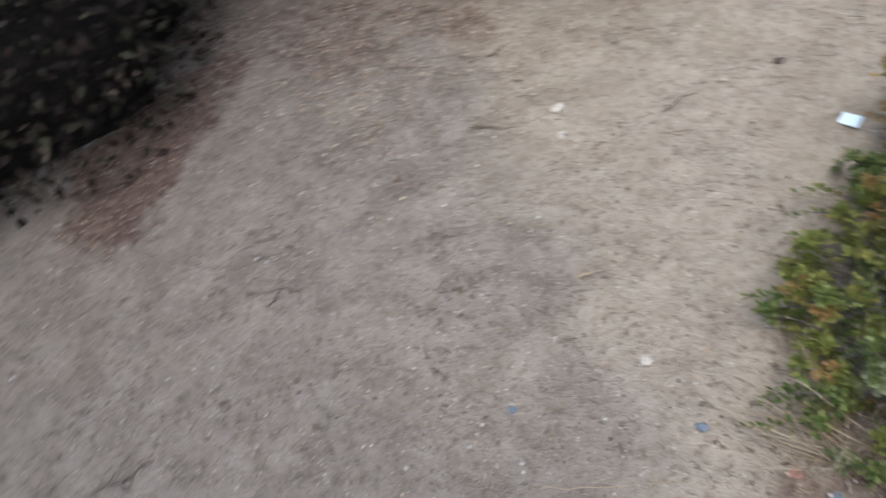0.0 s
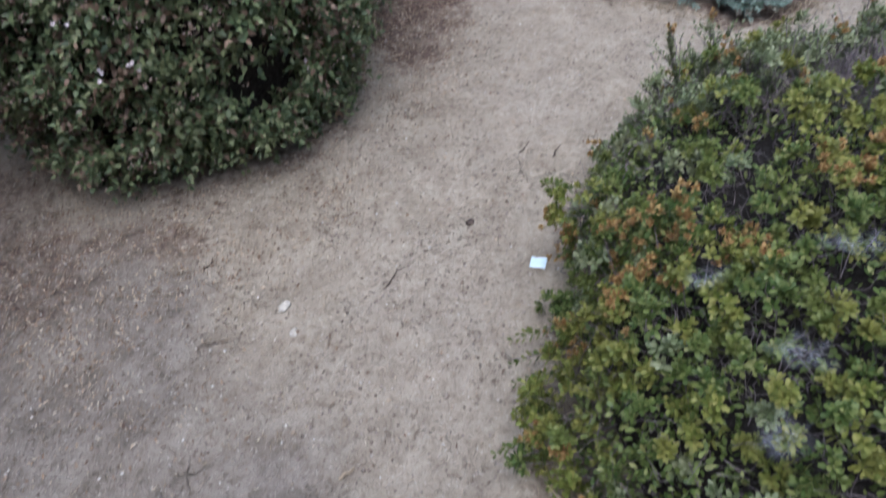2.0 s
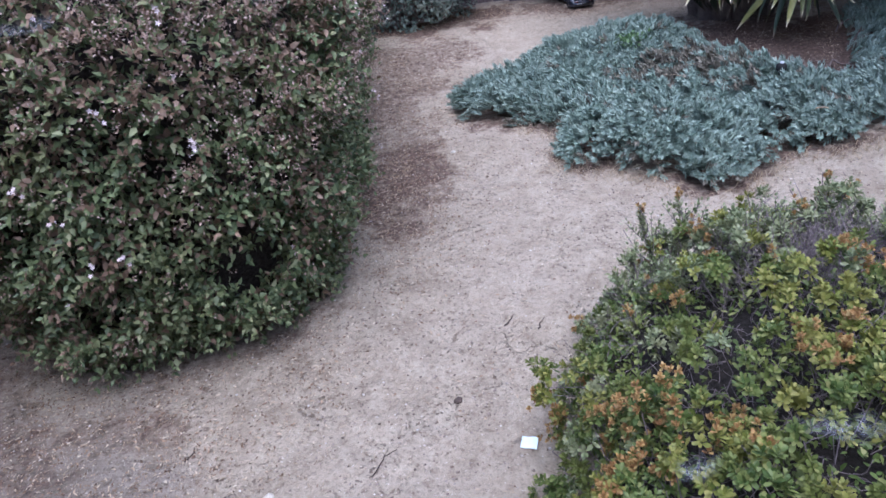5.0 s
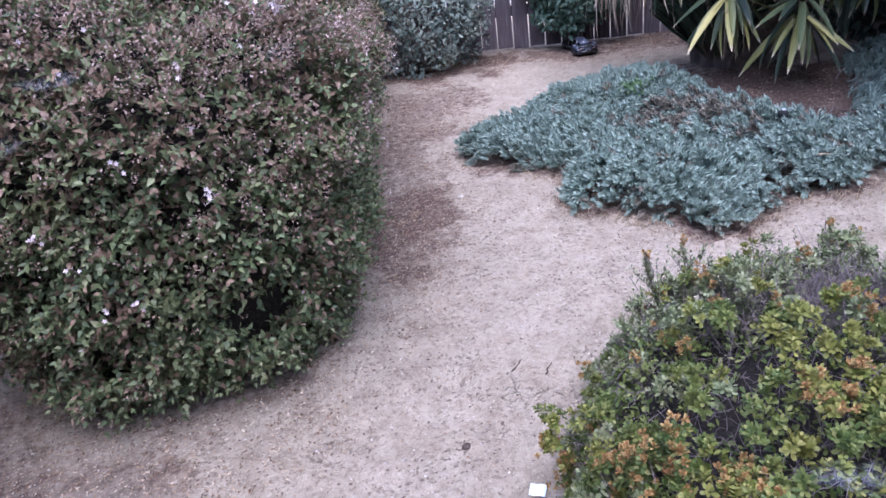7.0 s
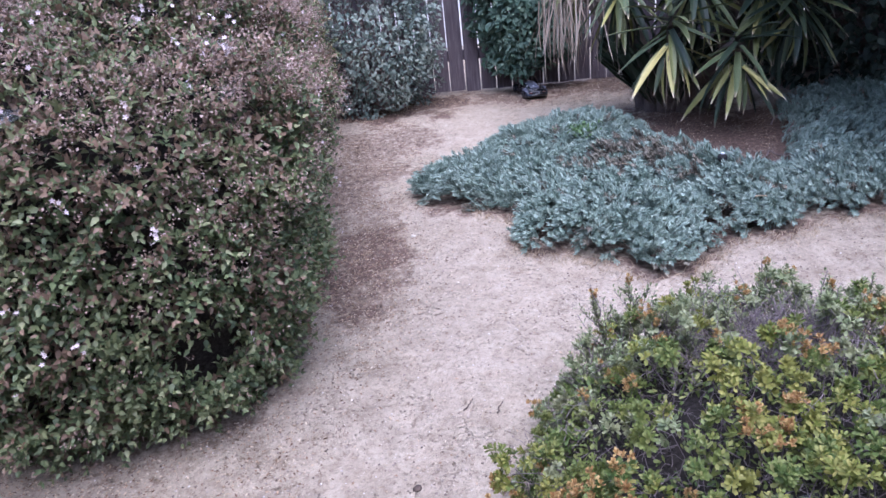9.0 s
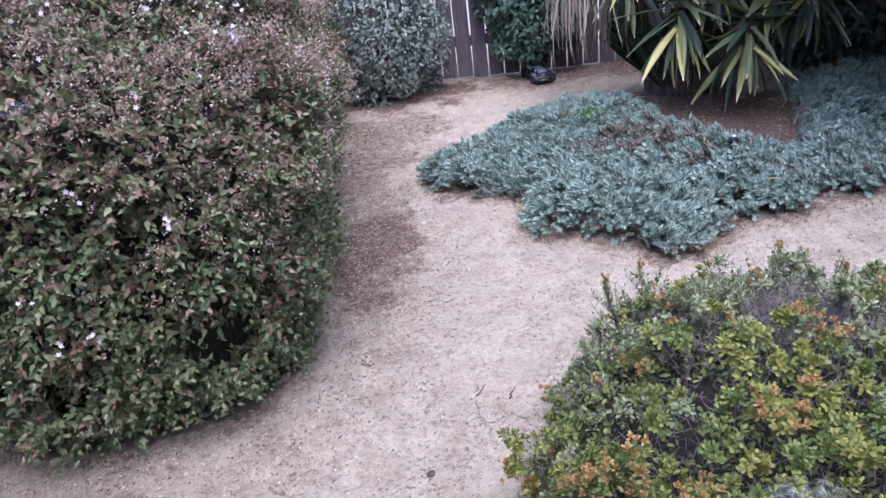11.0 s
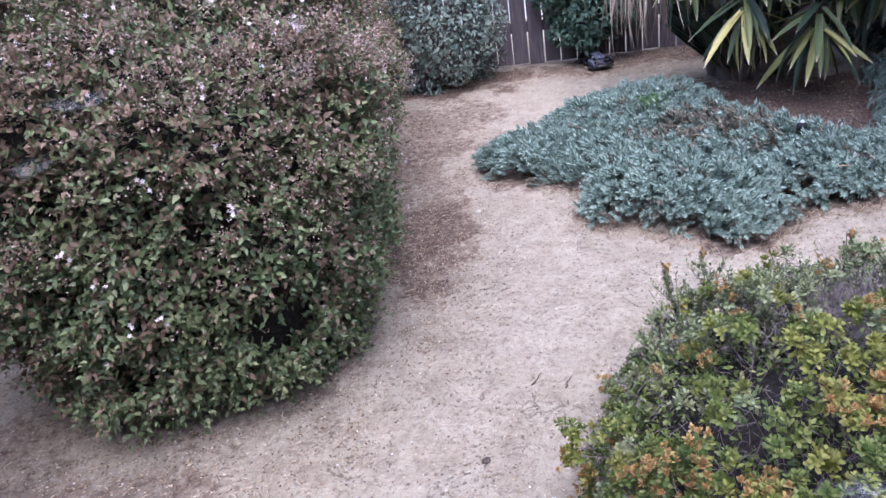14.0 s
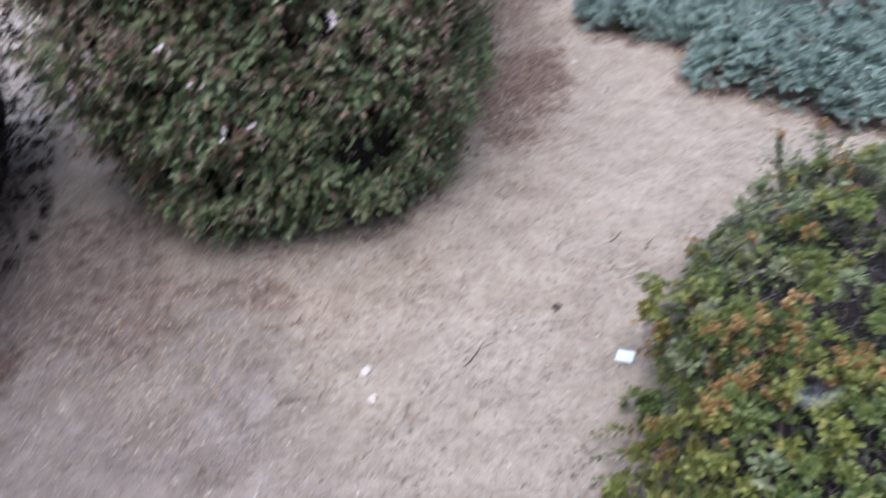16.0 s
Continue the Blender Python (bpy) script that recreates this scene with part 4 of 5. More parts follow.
        for extra in range(4):
            o = rng.normal(size=(1, 3)) * [0.012, 0.03, 0.012] * (extra > 0)
            v, f, _ = leafy_shoots(a[None] + o, (b - a)[None], np.linalg.norm(b - a), 8, 0.019, OBOVATE, rng, 0.1)
            shoots.append((v, f))
        lines.append(np.concatenate([a + (b - a) * np.linspace(-1.0, 1, 5)[:, None], np.linspace(0.002, 0.001, 5)[:, None]], 1))
    v, f = merge(*shoots)
    put("shoot_leaves", mesh_np("shoot_leaves", v, f, M_BUSH), thing)["kind"] = "stuff"
    v, f = tubes(lines, 5)
    put("branchwork", mesh_np("branchwork", v, f, M_TWIG_GREY), thing, "bare grey branches")["kind"] = "stuff"
    return thing


build_bush()


# ---------------------------------------------------------------- spreading juniper
JUNIPER_PROFILE = [(0.0, -0.02), (0.05, 0.03), (0.11, 0.0), (0.16, -0.08), (0.2, -0.2), (0.22, -0.4)]


def plume_shape(seed, rows=6):
    """A feathery shoot: narrow pointed sprigs in acute whorls up a bowed stem, the longest below the middle."""
    rng = np.random.default_rng(seed)
    bend = rng.normal(size=2) * 0.16
    t = np.linspace(0.0, 0.86, rows + 1)
    stem = np.stack([bend[0] * t ** 2, t, bend[1] * t ** 2], 1)
    vs, tip = list(stem), list(t * 0.5)
    fs = [(i, i + 1, i + 2) for i in range(rows - 1)]
    for i in range(rows):
        girth = np.interp(t[i], [0.0, 0.25, 0.6, 0.9], [0.75, 1.0, 0.8, 0.55])
        for j in range(3):
            a = i * 1.05 + j * 2 * np.pi / 3 + rng.normal() * 0.3
            side = np.array([np.cos(a), 0, np.sin(a)])
            cross = np.array([-np.sin(a), 0, np.cos(a)])
            ln = 0.42 * girth * (0.75 + 0.5 * rng.random())
            end = stem[i] + side * ln * 0.5 + np.array([0, ln * 0.87, 0])
            k = len(vs)
            mid = (stem[i] * 0.55 + end * 0.45) + side * 0.025
            vs.extend([mid + cross * 0.05, end, mid - cross * 0.05])
            tip.extend([0.3 + 0.4 * t[i], 0.65 + 0.35 * t[i], 0.3 + 0.4 * t[i]])
            fs.extend([(i, k, k + 1), (i, k + 1, k + 2)])
    k = len(vs)
    vs.extend([stem[-1] + [0.04, 0.02, 0], stem[-1] + [0, 0.2, 0], stem[-1] + [-0.04, 0.02, 0.02]])
    tip.extend([0.8, 1.0, 0.8])
    fs.extend([(rows, k, k + 1), (rows, k + 1, k + 2)])
    return np.array(vs), np.array(fs), np.array(tip)


def build_juniper():
    rng = np.random.default_rng(8)
    shift = np.array([1.2, 3.6, 0.0])
    thing = tagged(empty("juniper", 1.2, 3.6, 0), "low spreading blue-green juniper over bare earth", "shrub")
    loop = JUNIPER - shift[:2]
    root = rng.uniform([-1.5, -1.1], [2.6, 1.8], (16000, 2))
    root = root[inside(root, loop) & (loop_distance(root, loop) > 0.05) & ((root[:, 0] < 1.0) | (rng.random(len(root)) < 0.5))][:2900]
    fan = 6
    tuft = np.repeat(np.arange(len(root)), fan)
    pts = root[tuft] + rng.normal(size=(len(tuft), 2)) * 0.016
    dist = loop_distance(pts, loop)
    p3 = np.concatenate([pts, np.zeros((len(pts), 1))], 1)
    lump = value_noise(p3, 4.5, 41) * 0.5 + value_noise(p3, 13.0, 42) * 0.5
    top = 0.185 * (1 - np.exp(-(dist + 0.012) / 0.11)) * (0.6 + 0.8 * lump) * np.where(pts[:, 0] > 0.85, 0.6, 1.0)
    top *= 1 - 0.55 * np.exp(-(((pts[:, 0] - 0.34) / 0.06) ** 2 + ((pts[:, 1] + 0.1) / 0.08) ** 2))
    depth = rng.random(len(root))[tuft] ** 1.6 * (0.85 + 0.3 * rng.random(len(pts)))
    p3[:, 2] = np.maximum(top * (1 - 0.5 * depth) - 0.03, 0.012)
    eps = 0.02
    grad = np.stack([value_noise(p3 * [1, 1, 0] + [eps, 0, 0], 4.5, 41) - value_noise(p3 * [1, 1, 0] - [eps, 0, 0], 4.5, 41),
                     value_noise(p3 * [1, 1, 0] + [0, eps, 0], 4.5, 41) - value_noise(p3 * [1, 1, 0] - [0, eps, 0], 4.5, 41)], 1) / (2 * eps)
    # shoots lean outward over the rim and swirl over the middle
    centre = loop.mean(0)
    rim = unit(pts - centre) * np.exp(-dist / 0.15)[:, None] * 0.9
    swirl = value_noise(p3, 1.7, 43) * 7.0
    flow = np.stack([np.cos(swirl), np.sin(swirl)], 1) * 0.6 - grad * 0.12 + rim + np.array([-0.1, -0.1])
    lean = rng.normal(size=(len(root), 3))[tuft] * 0.24
    d = np.concatenate([flow, np.full((len(pts), 1), 0.7)], 1) + lean + rng.normal(size=p3.shape) * 0.3
    up = np.concatenate([-flow * 0.6, np.ones((len(pts), 1))], 1) + rng.normal(size=p3.shape) * 0.4
    size = (0.058 + 0.045 * rng.random(len(pts))) * np.where(dist < 0.08, 0.85, 1.0)
    dry_spot = np.exp(-(((pts[:, 0] + 0.06) / 0.3) ** 2 + ((pts[:, 1] - 0.16) / 0.2) ** 2)) * 1.1
    dry = (rng.random(len(root))[tuft] < 0.04 + dry_spot * 0.85) | ((p3[:, 2] < 0.03) & (rng.random(len(pts)) < 0.3))
    kind = rng.integers(0, 3, len(pts))
    for name, pick, material, label in (("foliage", ~dry, M_JUNIPER, ""), ("dry_foliage", dry, M_JUNIPER_DRY, "brown dry juniper shoots")):
        sets, tips = [], []
        for s in range(3):
            sv, sf, tip = plume_shape(50 + s)
            mask = pick & (kind == s)
            sets.append(scatter(sv, sf, p3[mask], d[mask], up[mask], size[mask]))
            tips.append(np.tile(tip, int(mask.sum())))
        v, f = merge(*sets)
        me = mesh_np(name, v, f, material, smooth=False)
        me.attributes.new("tip", "FLOAT", "POINT").data.foreach_set("value", np.concatenate(tips).astype(np.float32))
        put(name, me, thing, label)["kind"] = "stuff"
    lines = []
    for q in p3[rng.choice(len(p3), 260, replace=False)]:
        b = q * [0.82, 0.82, 0] + [0, 0, 0.015]
        k = np.linspace(0, 1, 5)[:, None]
        s = b + (q - b) * k
        s[1:4] += rng.normal(size=(3, 3)) * 0.012
        s[:, 2] = np.maximum(s[:, 2], 0.006)
        lines.append(np.concatenate([s, np.linspace(0.006, 0.002, 5)[:, None]], 1))
    v, f = tubes(lines, 4)
    put("branchwork", mesh_np("branchwork", v, f, M_TWIG), thing)["kind"] = "stuff"
    for q, w, ln, rad in (((1.55, 3.06, 0.15), (0.9, -0.4, 0.1), 0.05, 0.004), ((1.03, 3.57, 0.17), (0.6, -0.7, 0.25), 0.16, 0.0025), ((1.31, 3.64, 0.17), (0.9, -0.25, 0.15), 0.2, 0.003), ((1.2, 3.7, 0.17), (-0.7, -0.6, 0.3), 0.14, 0.0025), ((1.95, 3.3, 0.12), (0.9, 0.3, 0.2), 0.1, 0.003)):
        k = np.linspace(-0.5, 0.5, 5)[:, None]
        st = np.array(q) - shift + unit(np.array([w])) * ln * k + np.array([0, 0, 1]) * (0.25 - k ** 2) * ln * 0.3
        v, f = tubes([np.concatenate([st, np.linspace(rad, rad * 0.5, 5)[:, None]], 1)], 5)
        put("dead_stem", mesh_np("dead_stem", v, f, M_STRAW), thing, "pale dead stem")
    # bright weed growing through
    m = 130
    c = np.array([-0.27, 0.5, 0.215]) + rng.normal(size=(m, 3)) * [0.045, 0.045, 0.02]
    v, f = scatter(*OVATE, c, rng.normal(size=(m, 3)) * [1, 1, 0.3] + [0, 0, 1.0], rng.normal(size=(m, 3)) + [0, 0, 1], 0.02 + 0.014 * rng.random(m))
    weed = tagged(put("weed", mesh_np("weed", v, f, M_WEED), at=Matrix.Translation(shift)), "small bright green weed growing through the juniper", "weed", kind="stuff")
    return thing


build_juniper()


# ---------------------------------------------------------------- yucca
def blade_mesh(name, length, width, bend, material, seed, curl=0.0):
    """One sword leaf along y, arching by bend (radians from base to tip), with a keel; UV holds |across| and along."""
    rng = np.random.default_rng(seed)
    rows = 10
    t = np.linspace(0, 1, rows + 1)
    ang = bend * t ** 1.6
    step = length / rows
    y = np.concatenate([[0], np.cumsum(np.cos(ang[:-1]) * step)])
    z = np.concatenate([[0], np.cumsum(-np.sin(ang[:-1]) * step)])
    w = width * np.interp(t, [0, 0.12, 0.5, 0.85, 1.0], [0.75, 0.8, 1.0, 0.55, 0.03])
    x = np.cumsum(rng.normal(size=rows + 1) * curl * step)
    verts, uv = [], []
    for i in range(rows + 1):
        for s in (-1, -0.45, 0, 0.45, 1):
            verts.append((x[i] + s * w[i] / 2, y[i], z[i] + abs(s) * w[i] * (0.22 + curl)))
            uv.append((abs(s), t[i]))
    faces = [(i * 5 + j, i * 5 + j + 1, i * 5 + j + 6, i * 5 + j + 5) for i in range(rows) for j in range(4)]
    me = mesh_np(name, np.array(verts), np.array(faces), material)
    layer = me.uv_layers.new(name="UVMap")
    idx = np.array(faces).ravel()
    layer.data.foreach_set("uv", np.array(uv, dtype=np.float32)[idx].ravel())
    return me


def build_yucca():
    rng = random.Random(17)
    ox, oy = 1.9, 5.2
    thing = tagged(empty("yucca", ox, oy, 0), "many-headed yucca with arching sword leaves and hanging dead leaves", "yucca")
    live = [blade_mesh("leaf", 0.37, 0.042, b, M_YUCCA, i) for i, b in enumerate((0.1, 0.25, 0.5, 0.2))]
    old = [blade_mesh("leaf", 0.38, 0.044, b, M_YUCCA_OLD, 10 + i) for i, b in enumerate((0.05, 0.2, 0.4))]
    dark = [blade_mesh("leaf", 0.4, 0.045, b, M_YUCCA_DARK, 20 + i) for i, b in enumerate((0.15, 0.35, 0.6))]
    dead = [blade_mesh("leaf", 0.5, 0.011, b, M_YUCCA_DEAD, 30 + i, 0.07) for i, b in enumerate((0.1, 0.3, -0.2, 0.5, -0.35))]

    def head(x, y, z, n, lean=(0, 0), scale=1.0, yellow=14, low=-75, shade=0.0):
        """Leaves round a stem tip: upright in the middle, hanging at the bottom."""
        for i in range(n):
            k = i / n
            az = i * 137.5 + rng.uniform(-35, 35)
            el = 55 - 130 * k ** 0.6 + rng.uniform(-20, 20)
            s = scale * rng.uniform(0.8, 1.15)
            m = pose(x - ox + lean[0] * k, y - oy + lean[1] * k, z + 0.22 * (1 - k) * scale, 0, 0, az) @ pose(0, 0.02, 0, el, rng.uniform(-15, 15), 0) @ Matrix.Diagonal((s, s, s, 1))
            # a share of blades takes the shaded colour, more in the rear heads
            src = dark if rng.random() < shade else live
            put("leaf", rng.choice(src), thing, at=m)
        for i in range(yellow):
            az = 85 + 190 * (i + 0.5) / yellow + rng.uniform(-25, 25)
            el = rng.uniform(low - 10, low + 55)
            s = scale * rng.uniform(0.6, 1.2)
            m = pose(x - ox, y - oy, z + 0.02, 0, 0, az) @ pose(0, 0.03, 0, el, rng.uniform(-25, 25), 0) @ Matrix.Diagonal((s, s, s, 1))
            put("leaf", rng.choice(old), thing, "yellow-green lower leaf", at=m)

    def hang(x, y, z, n, spread=0.12, scale=1.0):
        for i in range(n):
            m = pose(x - ox + rng.gauss(0, spread), y - oy + rng.gauss(0, 0.07), z + rng.uniform(-0.08, 0.06), 0, 0, rng.uniform(0, 360)) @ pose(0, 0, 0, rng.uniform(-92, -66), 0, 0)
            m = m @ Matrix.Diagonal((scale, scale * rng.uniform(0.5, 1.15), scale, 1))
            put("leaf", rng.choice(dead), thing, "dry straw-coloured hanging leaf", at=m)

    head(1.56, 4.62, 0.53, 36, yellow=8, shade=0.25)
    head(1.93, 4.5, 0.4, 30, yellow=9, shade=0.25)
    head(2.15, 4.75, 0.72, 48, yellow=5, shade=0.35)
    head(1.75, 4.8, 0.8, 46, yellow=5, shade=0.35)
    head(2.35, 4.7, 0.62, 44, yellow=3, shade=0.45)
    head(2.5, 4.95, 0.9, 56, yellow=0, shade=0.6)
    head(2.0, 4.85, 1.1, 50, yellow=0, shade=0.6)
    head(1.02, 5.2, 1.0, 40, yellow=2, shade=0.2)
    head(1.3, 4.9, 0.8, 44, yellow=5, shade=0.3)
    hang(0.98, 5.05, 0.86, 64, 0.1, 0.95)
    hang(1.25, 4.9, 0.75, 18, 0.08, 0.85)
    hang(1.55, 4.55, 0.48, 12, 0.07, 0.6)
    hang(1.93, 4.42, 0.42, 14, 0.06, 0.6)
    # skirt of old leaves coloured as shaded, narrowing from heads to foot
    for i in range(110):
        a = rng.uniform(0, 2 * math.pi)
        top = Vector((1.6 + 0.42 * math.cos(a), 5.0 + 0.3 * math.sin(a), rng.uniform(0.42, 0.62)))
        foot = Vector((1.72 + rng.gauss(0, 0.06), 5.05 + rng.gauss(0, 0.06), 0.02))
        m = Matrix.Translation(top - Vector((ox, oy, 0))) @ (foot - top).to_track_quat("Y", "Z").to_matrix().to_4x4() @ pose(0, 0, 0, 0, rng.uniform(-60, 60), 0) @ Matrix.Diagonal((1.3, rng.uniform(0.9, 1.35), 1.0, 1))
        put("leaf", dark[0], thing, "old leaf of the skirt in a shaded dark colour", at=m)
    stems = []
    for x, y, z, bx, by, r in ((1.58, 4.62, 0.64, 1.68, 5.1, 0.05), (1.94, 4.5, 0.55, 1.78, 5.1, 0.05), (2.35, 4.7, 0.7, 1.95, 5.15, 0.05), (1.3, 4.9, 0.85, 1.62, 5.15, 0.05), (2.15, 4.75, 0.9, 1.9, 5.2, 0.055), (1.75, 4.95, 1.1, 1.7, 5.2, 0.06), (2.5, 4.95, 1.0, 2.1, 5.3, 0.055), (1.02, 5.25, 1.0, 1.6, 5.3, 0.055)):
        k = np.linspace(0, 1, 7)[:, None]
        a, b = np.array([bx - ox, by - oy, -0.03]), np.array([x - ox, y - oy, z])
        p = a + (b - a) * k
        p[:, :2] = a[:2] + (b - a)[:2] * k ** 1.6
        stems.append(np.concatenate([p, np.linspace(r * 1.5, r * 0.8, 7)[:, None]], 1))
    for s in stems:
        v, f = tubes([s], 10)
        put("trunk", mesh_np("trunk", v, f, M_BARK), thing)


build_yucca()


# ---------------------------------------------------------------- shrubs along the fence
def leafy_mass(name, label, category, x, y, loop_pts, profile, leaves, size, material, seed, stem_r=0.015, clump=0.1, hollow=0.32, base_z=0.0, stems=60, core=False):
    rng = np.random.default_rng(seed)
    thing = tagged(empty(name, x, y, 0), label, category)
    loop = smooth_loop(loop_pts, 60)
    c = tuple(loop.mean(0))
    prof = [(h + base_z, o) for h, o in profile]
    rings = shell(loop, prof, c)
    if base_z:
        rings[:, :, 2] = np.array([h for h, _ in prof])[:, None]
    v, f, p, n = leaf_cover(rings, leaves, rng, size, OVATE, 0.14, clump, 4.0, 0.35, hollow)
    put("foliage", mesh_np("foliage", v, f, material), thing)["kind"] = "stuff"
    inner = shell(loop, prof, c, 0.12)
    if base_z:
        inner[:, :, 2] = np.maximum(rings[:, :, 2], base_z + 0.08)
    v, f, _, _ = leaf_cover(inner, leaves // 2, rng, size, OVATE, 0.12, clump, 4.0, 0.35, 0.2)
    put("inner_leaves", mesh_np("inner_leaves", v, f, material), thing)["kind"] = "stuff"
    if core:
        put("shaded_core", core_mesh("shaded_core", shell(loop, prof, c, 0.16), M_INNER), thing, "closed core filling the shrub, coloured as shaded twigs")
    t, _ = shell_points(inner, stems, rng)
    v, f = tubes(twig_lines((c[0], c[1], 0, 0.05, 0.03), t, rng, stem_r, 0.08), 5)
    put("branchwork", mesh_np("branchwork", v, f, M_TWIG), thing)["kind"] = "stuff"
    return thing


leafy_mass("shrub", "grey-green leafy shrub against the board fence", "shrub", -0.45, 5.95,
           [(0.46, 0.05), (0.35, -0.2), (0.0, -0.3), (-0.4, -0.25), (-0.75, 0.0), (-0.6, 0.3), (0.0, 0.34), (0.4, 0.28)],
           [(0.0, -0.12), (0.15, -0.04), (0.4, 0.03), (0.8, 0.05), (1.2, 0.04), (1.5, -0.05), (1.75, -0.25)], 11000, 0.042, M_FAR_LEAF, 61, 0.015, 0.14, 0.42)
leafy_mass("climbing_vine", "dark green leafy vine hanging over the fence boards", "vine", 0.78, 6.2,
           [(0.4, -0.05), (0.2, -0.17), (-0.15, -0.18), (-0.4, -0.08), (-0.42, 0.06), (0.0, 0.1), (0.4, 0.08)],
           [(0.0, -0.2), (0.12, -0.06), (0.4, 0.02), (0.8, 0.04), (1.2, 0.05), (1.4, -0.05), (1.5, -0.2)], 11000, 0.06, M_VINE, 62, 0.005, 0.1, 0.42, 0.16, 14)
# upper overhang is unseen, widened to shade the corner below
leafy_mass("tree", "tall dark dense tree in the shaded fence corner", "tree", 3.2, 5.6,
           [(1.5, -0.2), (1.0, -0.7), (0.2, -0.75), (-0.5, -0.5), (-0.9, 0.0), (-0.8, 0.55), (0.3, 0.65), (1.4, 0.5)],
           [(0.0, -0.3), (0.2, -0.1), (0.6, 0.05), (1.1, 0.2), (1.5, 0.5), (1.8, 0.7), (2.4, 0.6), (3.0, 0.2), (3.3, -0.4)], 34000, 0.07, M_DARK_LEAF, 63, 0.04, 0.14, 0.3)


def add_shade_crown():
    """Unseen foliage added above the corner tree to shade juniper and yucca."""
    rng = np.random.default_rng(66)
    tree = bpy.data.objects["tree"]
    loop = smooth_loop([(2.4, -3.8), (0.9, -3.9), (-0.4, -3.2), (-1.1, -1.9), (-1.3, -0.8), (-0.6, 0.1), (0.0, 0.7), (1.2, 0.7), (2.2, 0.3), (2.5, -1.0)], 60)
    prof = [(1.15, -0.4), (1.25, 0.0), (1.8, 0.2), (2.6, 0.1), (3.1, -0.4), (3.3, -0.9)]
    rings = shell(loop, prof, tuple(loop.mean(0)))
    v, f, _, _ = leaf_cover(rings, 40000, rng, 0.11, OVATE, 0.2, 0.15, 3.0, 0.3, 0.12)
    put("added_crown", mesh_np("added_crown", v, f, M_DARK_LEAF), tree)["kind"] = "stuff"
    lines = []
    for i in range(9):
        a = rng.uniform(0, 6.28)
        e = np.array([0.5 + 1.1 * np.cos(a), -0.8 + 1.2 * np.sin(a), 2.0 + rng.random()])
        k = np.linspace(0, 1, 7)[:, None]
        b = np.array([0.4, 0.1, 0.0])
        p = b + (e - b) * k ** 1.3
        p[:, 2] = e[2] * k[:, 0]
        lines.append(np.concatenate([p, np.linspace(0.05, 0.012, 7)[:, None]], 1))
    v, f = tubes(lines, 7)
    put("limbs", mesh_np("limbs", v, f, M_BARK), tree)["kind"] = "stuff"


add_shade_crown()
# upper part unseen: raised to 2.6 m and lengthened to shade the left
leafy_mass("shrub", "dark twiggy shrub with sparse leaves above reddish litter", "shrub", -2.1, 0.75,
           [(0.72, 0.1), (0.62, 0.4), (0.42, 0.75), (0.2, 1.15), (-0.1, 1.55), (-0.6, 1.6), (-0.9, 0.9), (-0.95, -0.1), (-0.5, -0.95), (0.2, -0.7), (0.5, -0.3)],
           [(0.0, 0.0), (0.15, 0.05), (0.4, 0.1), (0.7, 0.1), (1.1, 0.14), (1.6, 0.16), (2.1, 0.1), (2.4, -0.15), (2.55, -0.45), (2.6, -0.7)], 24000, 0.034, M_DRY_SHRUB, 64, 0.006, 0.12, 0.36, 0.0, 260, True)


# ---------------------------------------------------------------- toy car
def car_material(name, colour, rough, spec=0.6, coat=0.0):
    k = Nodes(name)
    k.finish(colour, rough, 0.0, spec)
    k.b.inputs["Coat Weight"].default_value = coat
    n = k.noise(400.0, 2.0)
    k.bump(n, 0.03, 0.001)
    dust = k.noise(25.0, 5.0)
    k.join(k.mix(k.ramp(dust, [(0.55, (0, 0, 0)), (0.8, (0.25, 0.25, 0.25))]), colour, (0.2, 0.17, 0.15)), k.b.inputs["Base Color"])
    return k.m


M_CAR = car_material("glossy_dark_blue_plastic", (0.012, 0.014, 0.022), 0.16, 0.6, 0.6)
M_CAR_GREY = car_material("satin_grey_plastic", (0.09, 0.1, 0.14), 0.3, 0.5, 0.3)
M_CAR_GLASS = car_material("black_window_plastic", (0.004, 0.004, 0.005), 0.08, 0.6, 0.8)
M_TYRE = car_material("black_rubber", (0.015, 0.015, 0.016), 0.8, 0.3)
M_RIM = car_material("grey_rim_plastic", (0.16, 0.16, 0.17), 0.35, 0.5)
M_LAMP = car_material("clear_lamp_plastic", (0.55, 0.57, 0.62), 0.15, 0.6)
M_TAIL = car_material("red_lamp_plastic", (0.06, 0.006, 0.006), 0.2, 0.6)
M_BADGE = car_material("silver_badge", (0.6, 0.62, 0.68), 0.3, 0.5)


def car_width(y):
    return np.interp(y, [-0.225, -0.21, -0.16, -0.08, 0.0, 0.08, 0.15, 0.2, 0.218, 0.225], [0.078, 0.09, 0.104, 0.096, 0.082, 0.086, 0.1, 0.094, 0.078, 0.06])


def car_height(x, y):
    h = np.interp(y, [-0.225, -0.2, -0.14, -0.05, 0.05, 0.12, 0.19, 0.225], [0.058, 0.071, 0.074, 0.066, 0.06, 0.058, 0.046, 0.03])
    w = car_width(y)
    bump_r = np.exp(-((y + 0.135) / 0.055) ** 2 - ((abs(x) - w * 0.82) / 0.02) ** 2) * 0.014
    bump_f = np.exp(-((y - 0.135) / 0.05) ** 2 - ((abs(x) - w * 0.8) / 0.02) ** 2) * 0.016
    side = 0.022 * (abs(x) / w) ** 4
    waist = np.exp(-((y - 0.0) / 0.07) ** 2) * 0.018 * (abs(x) / w) ** 2
    return h + bump_r + bump_f - side - waist


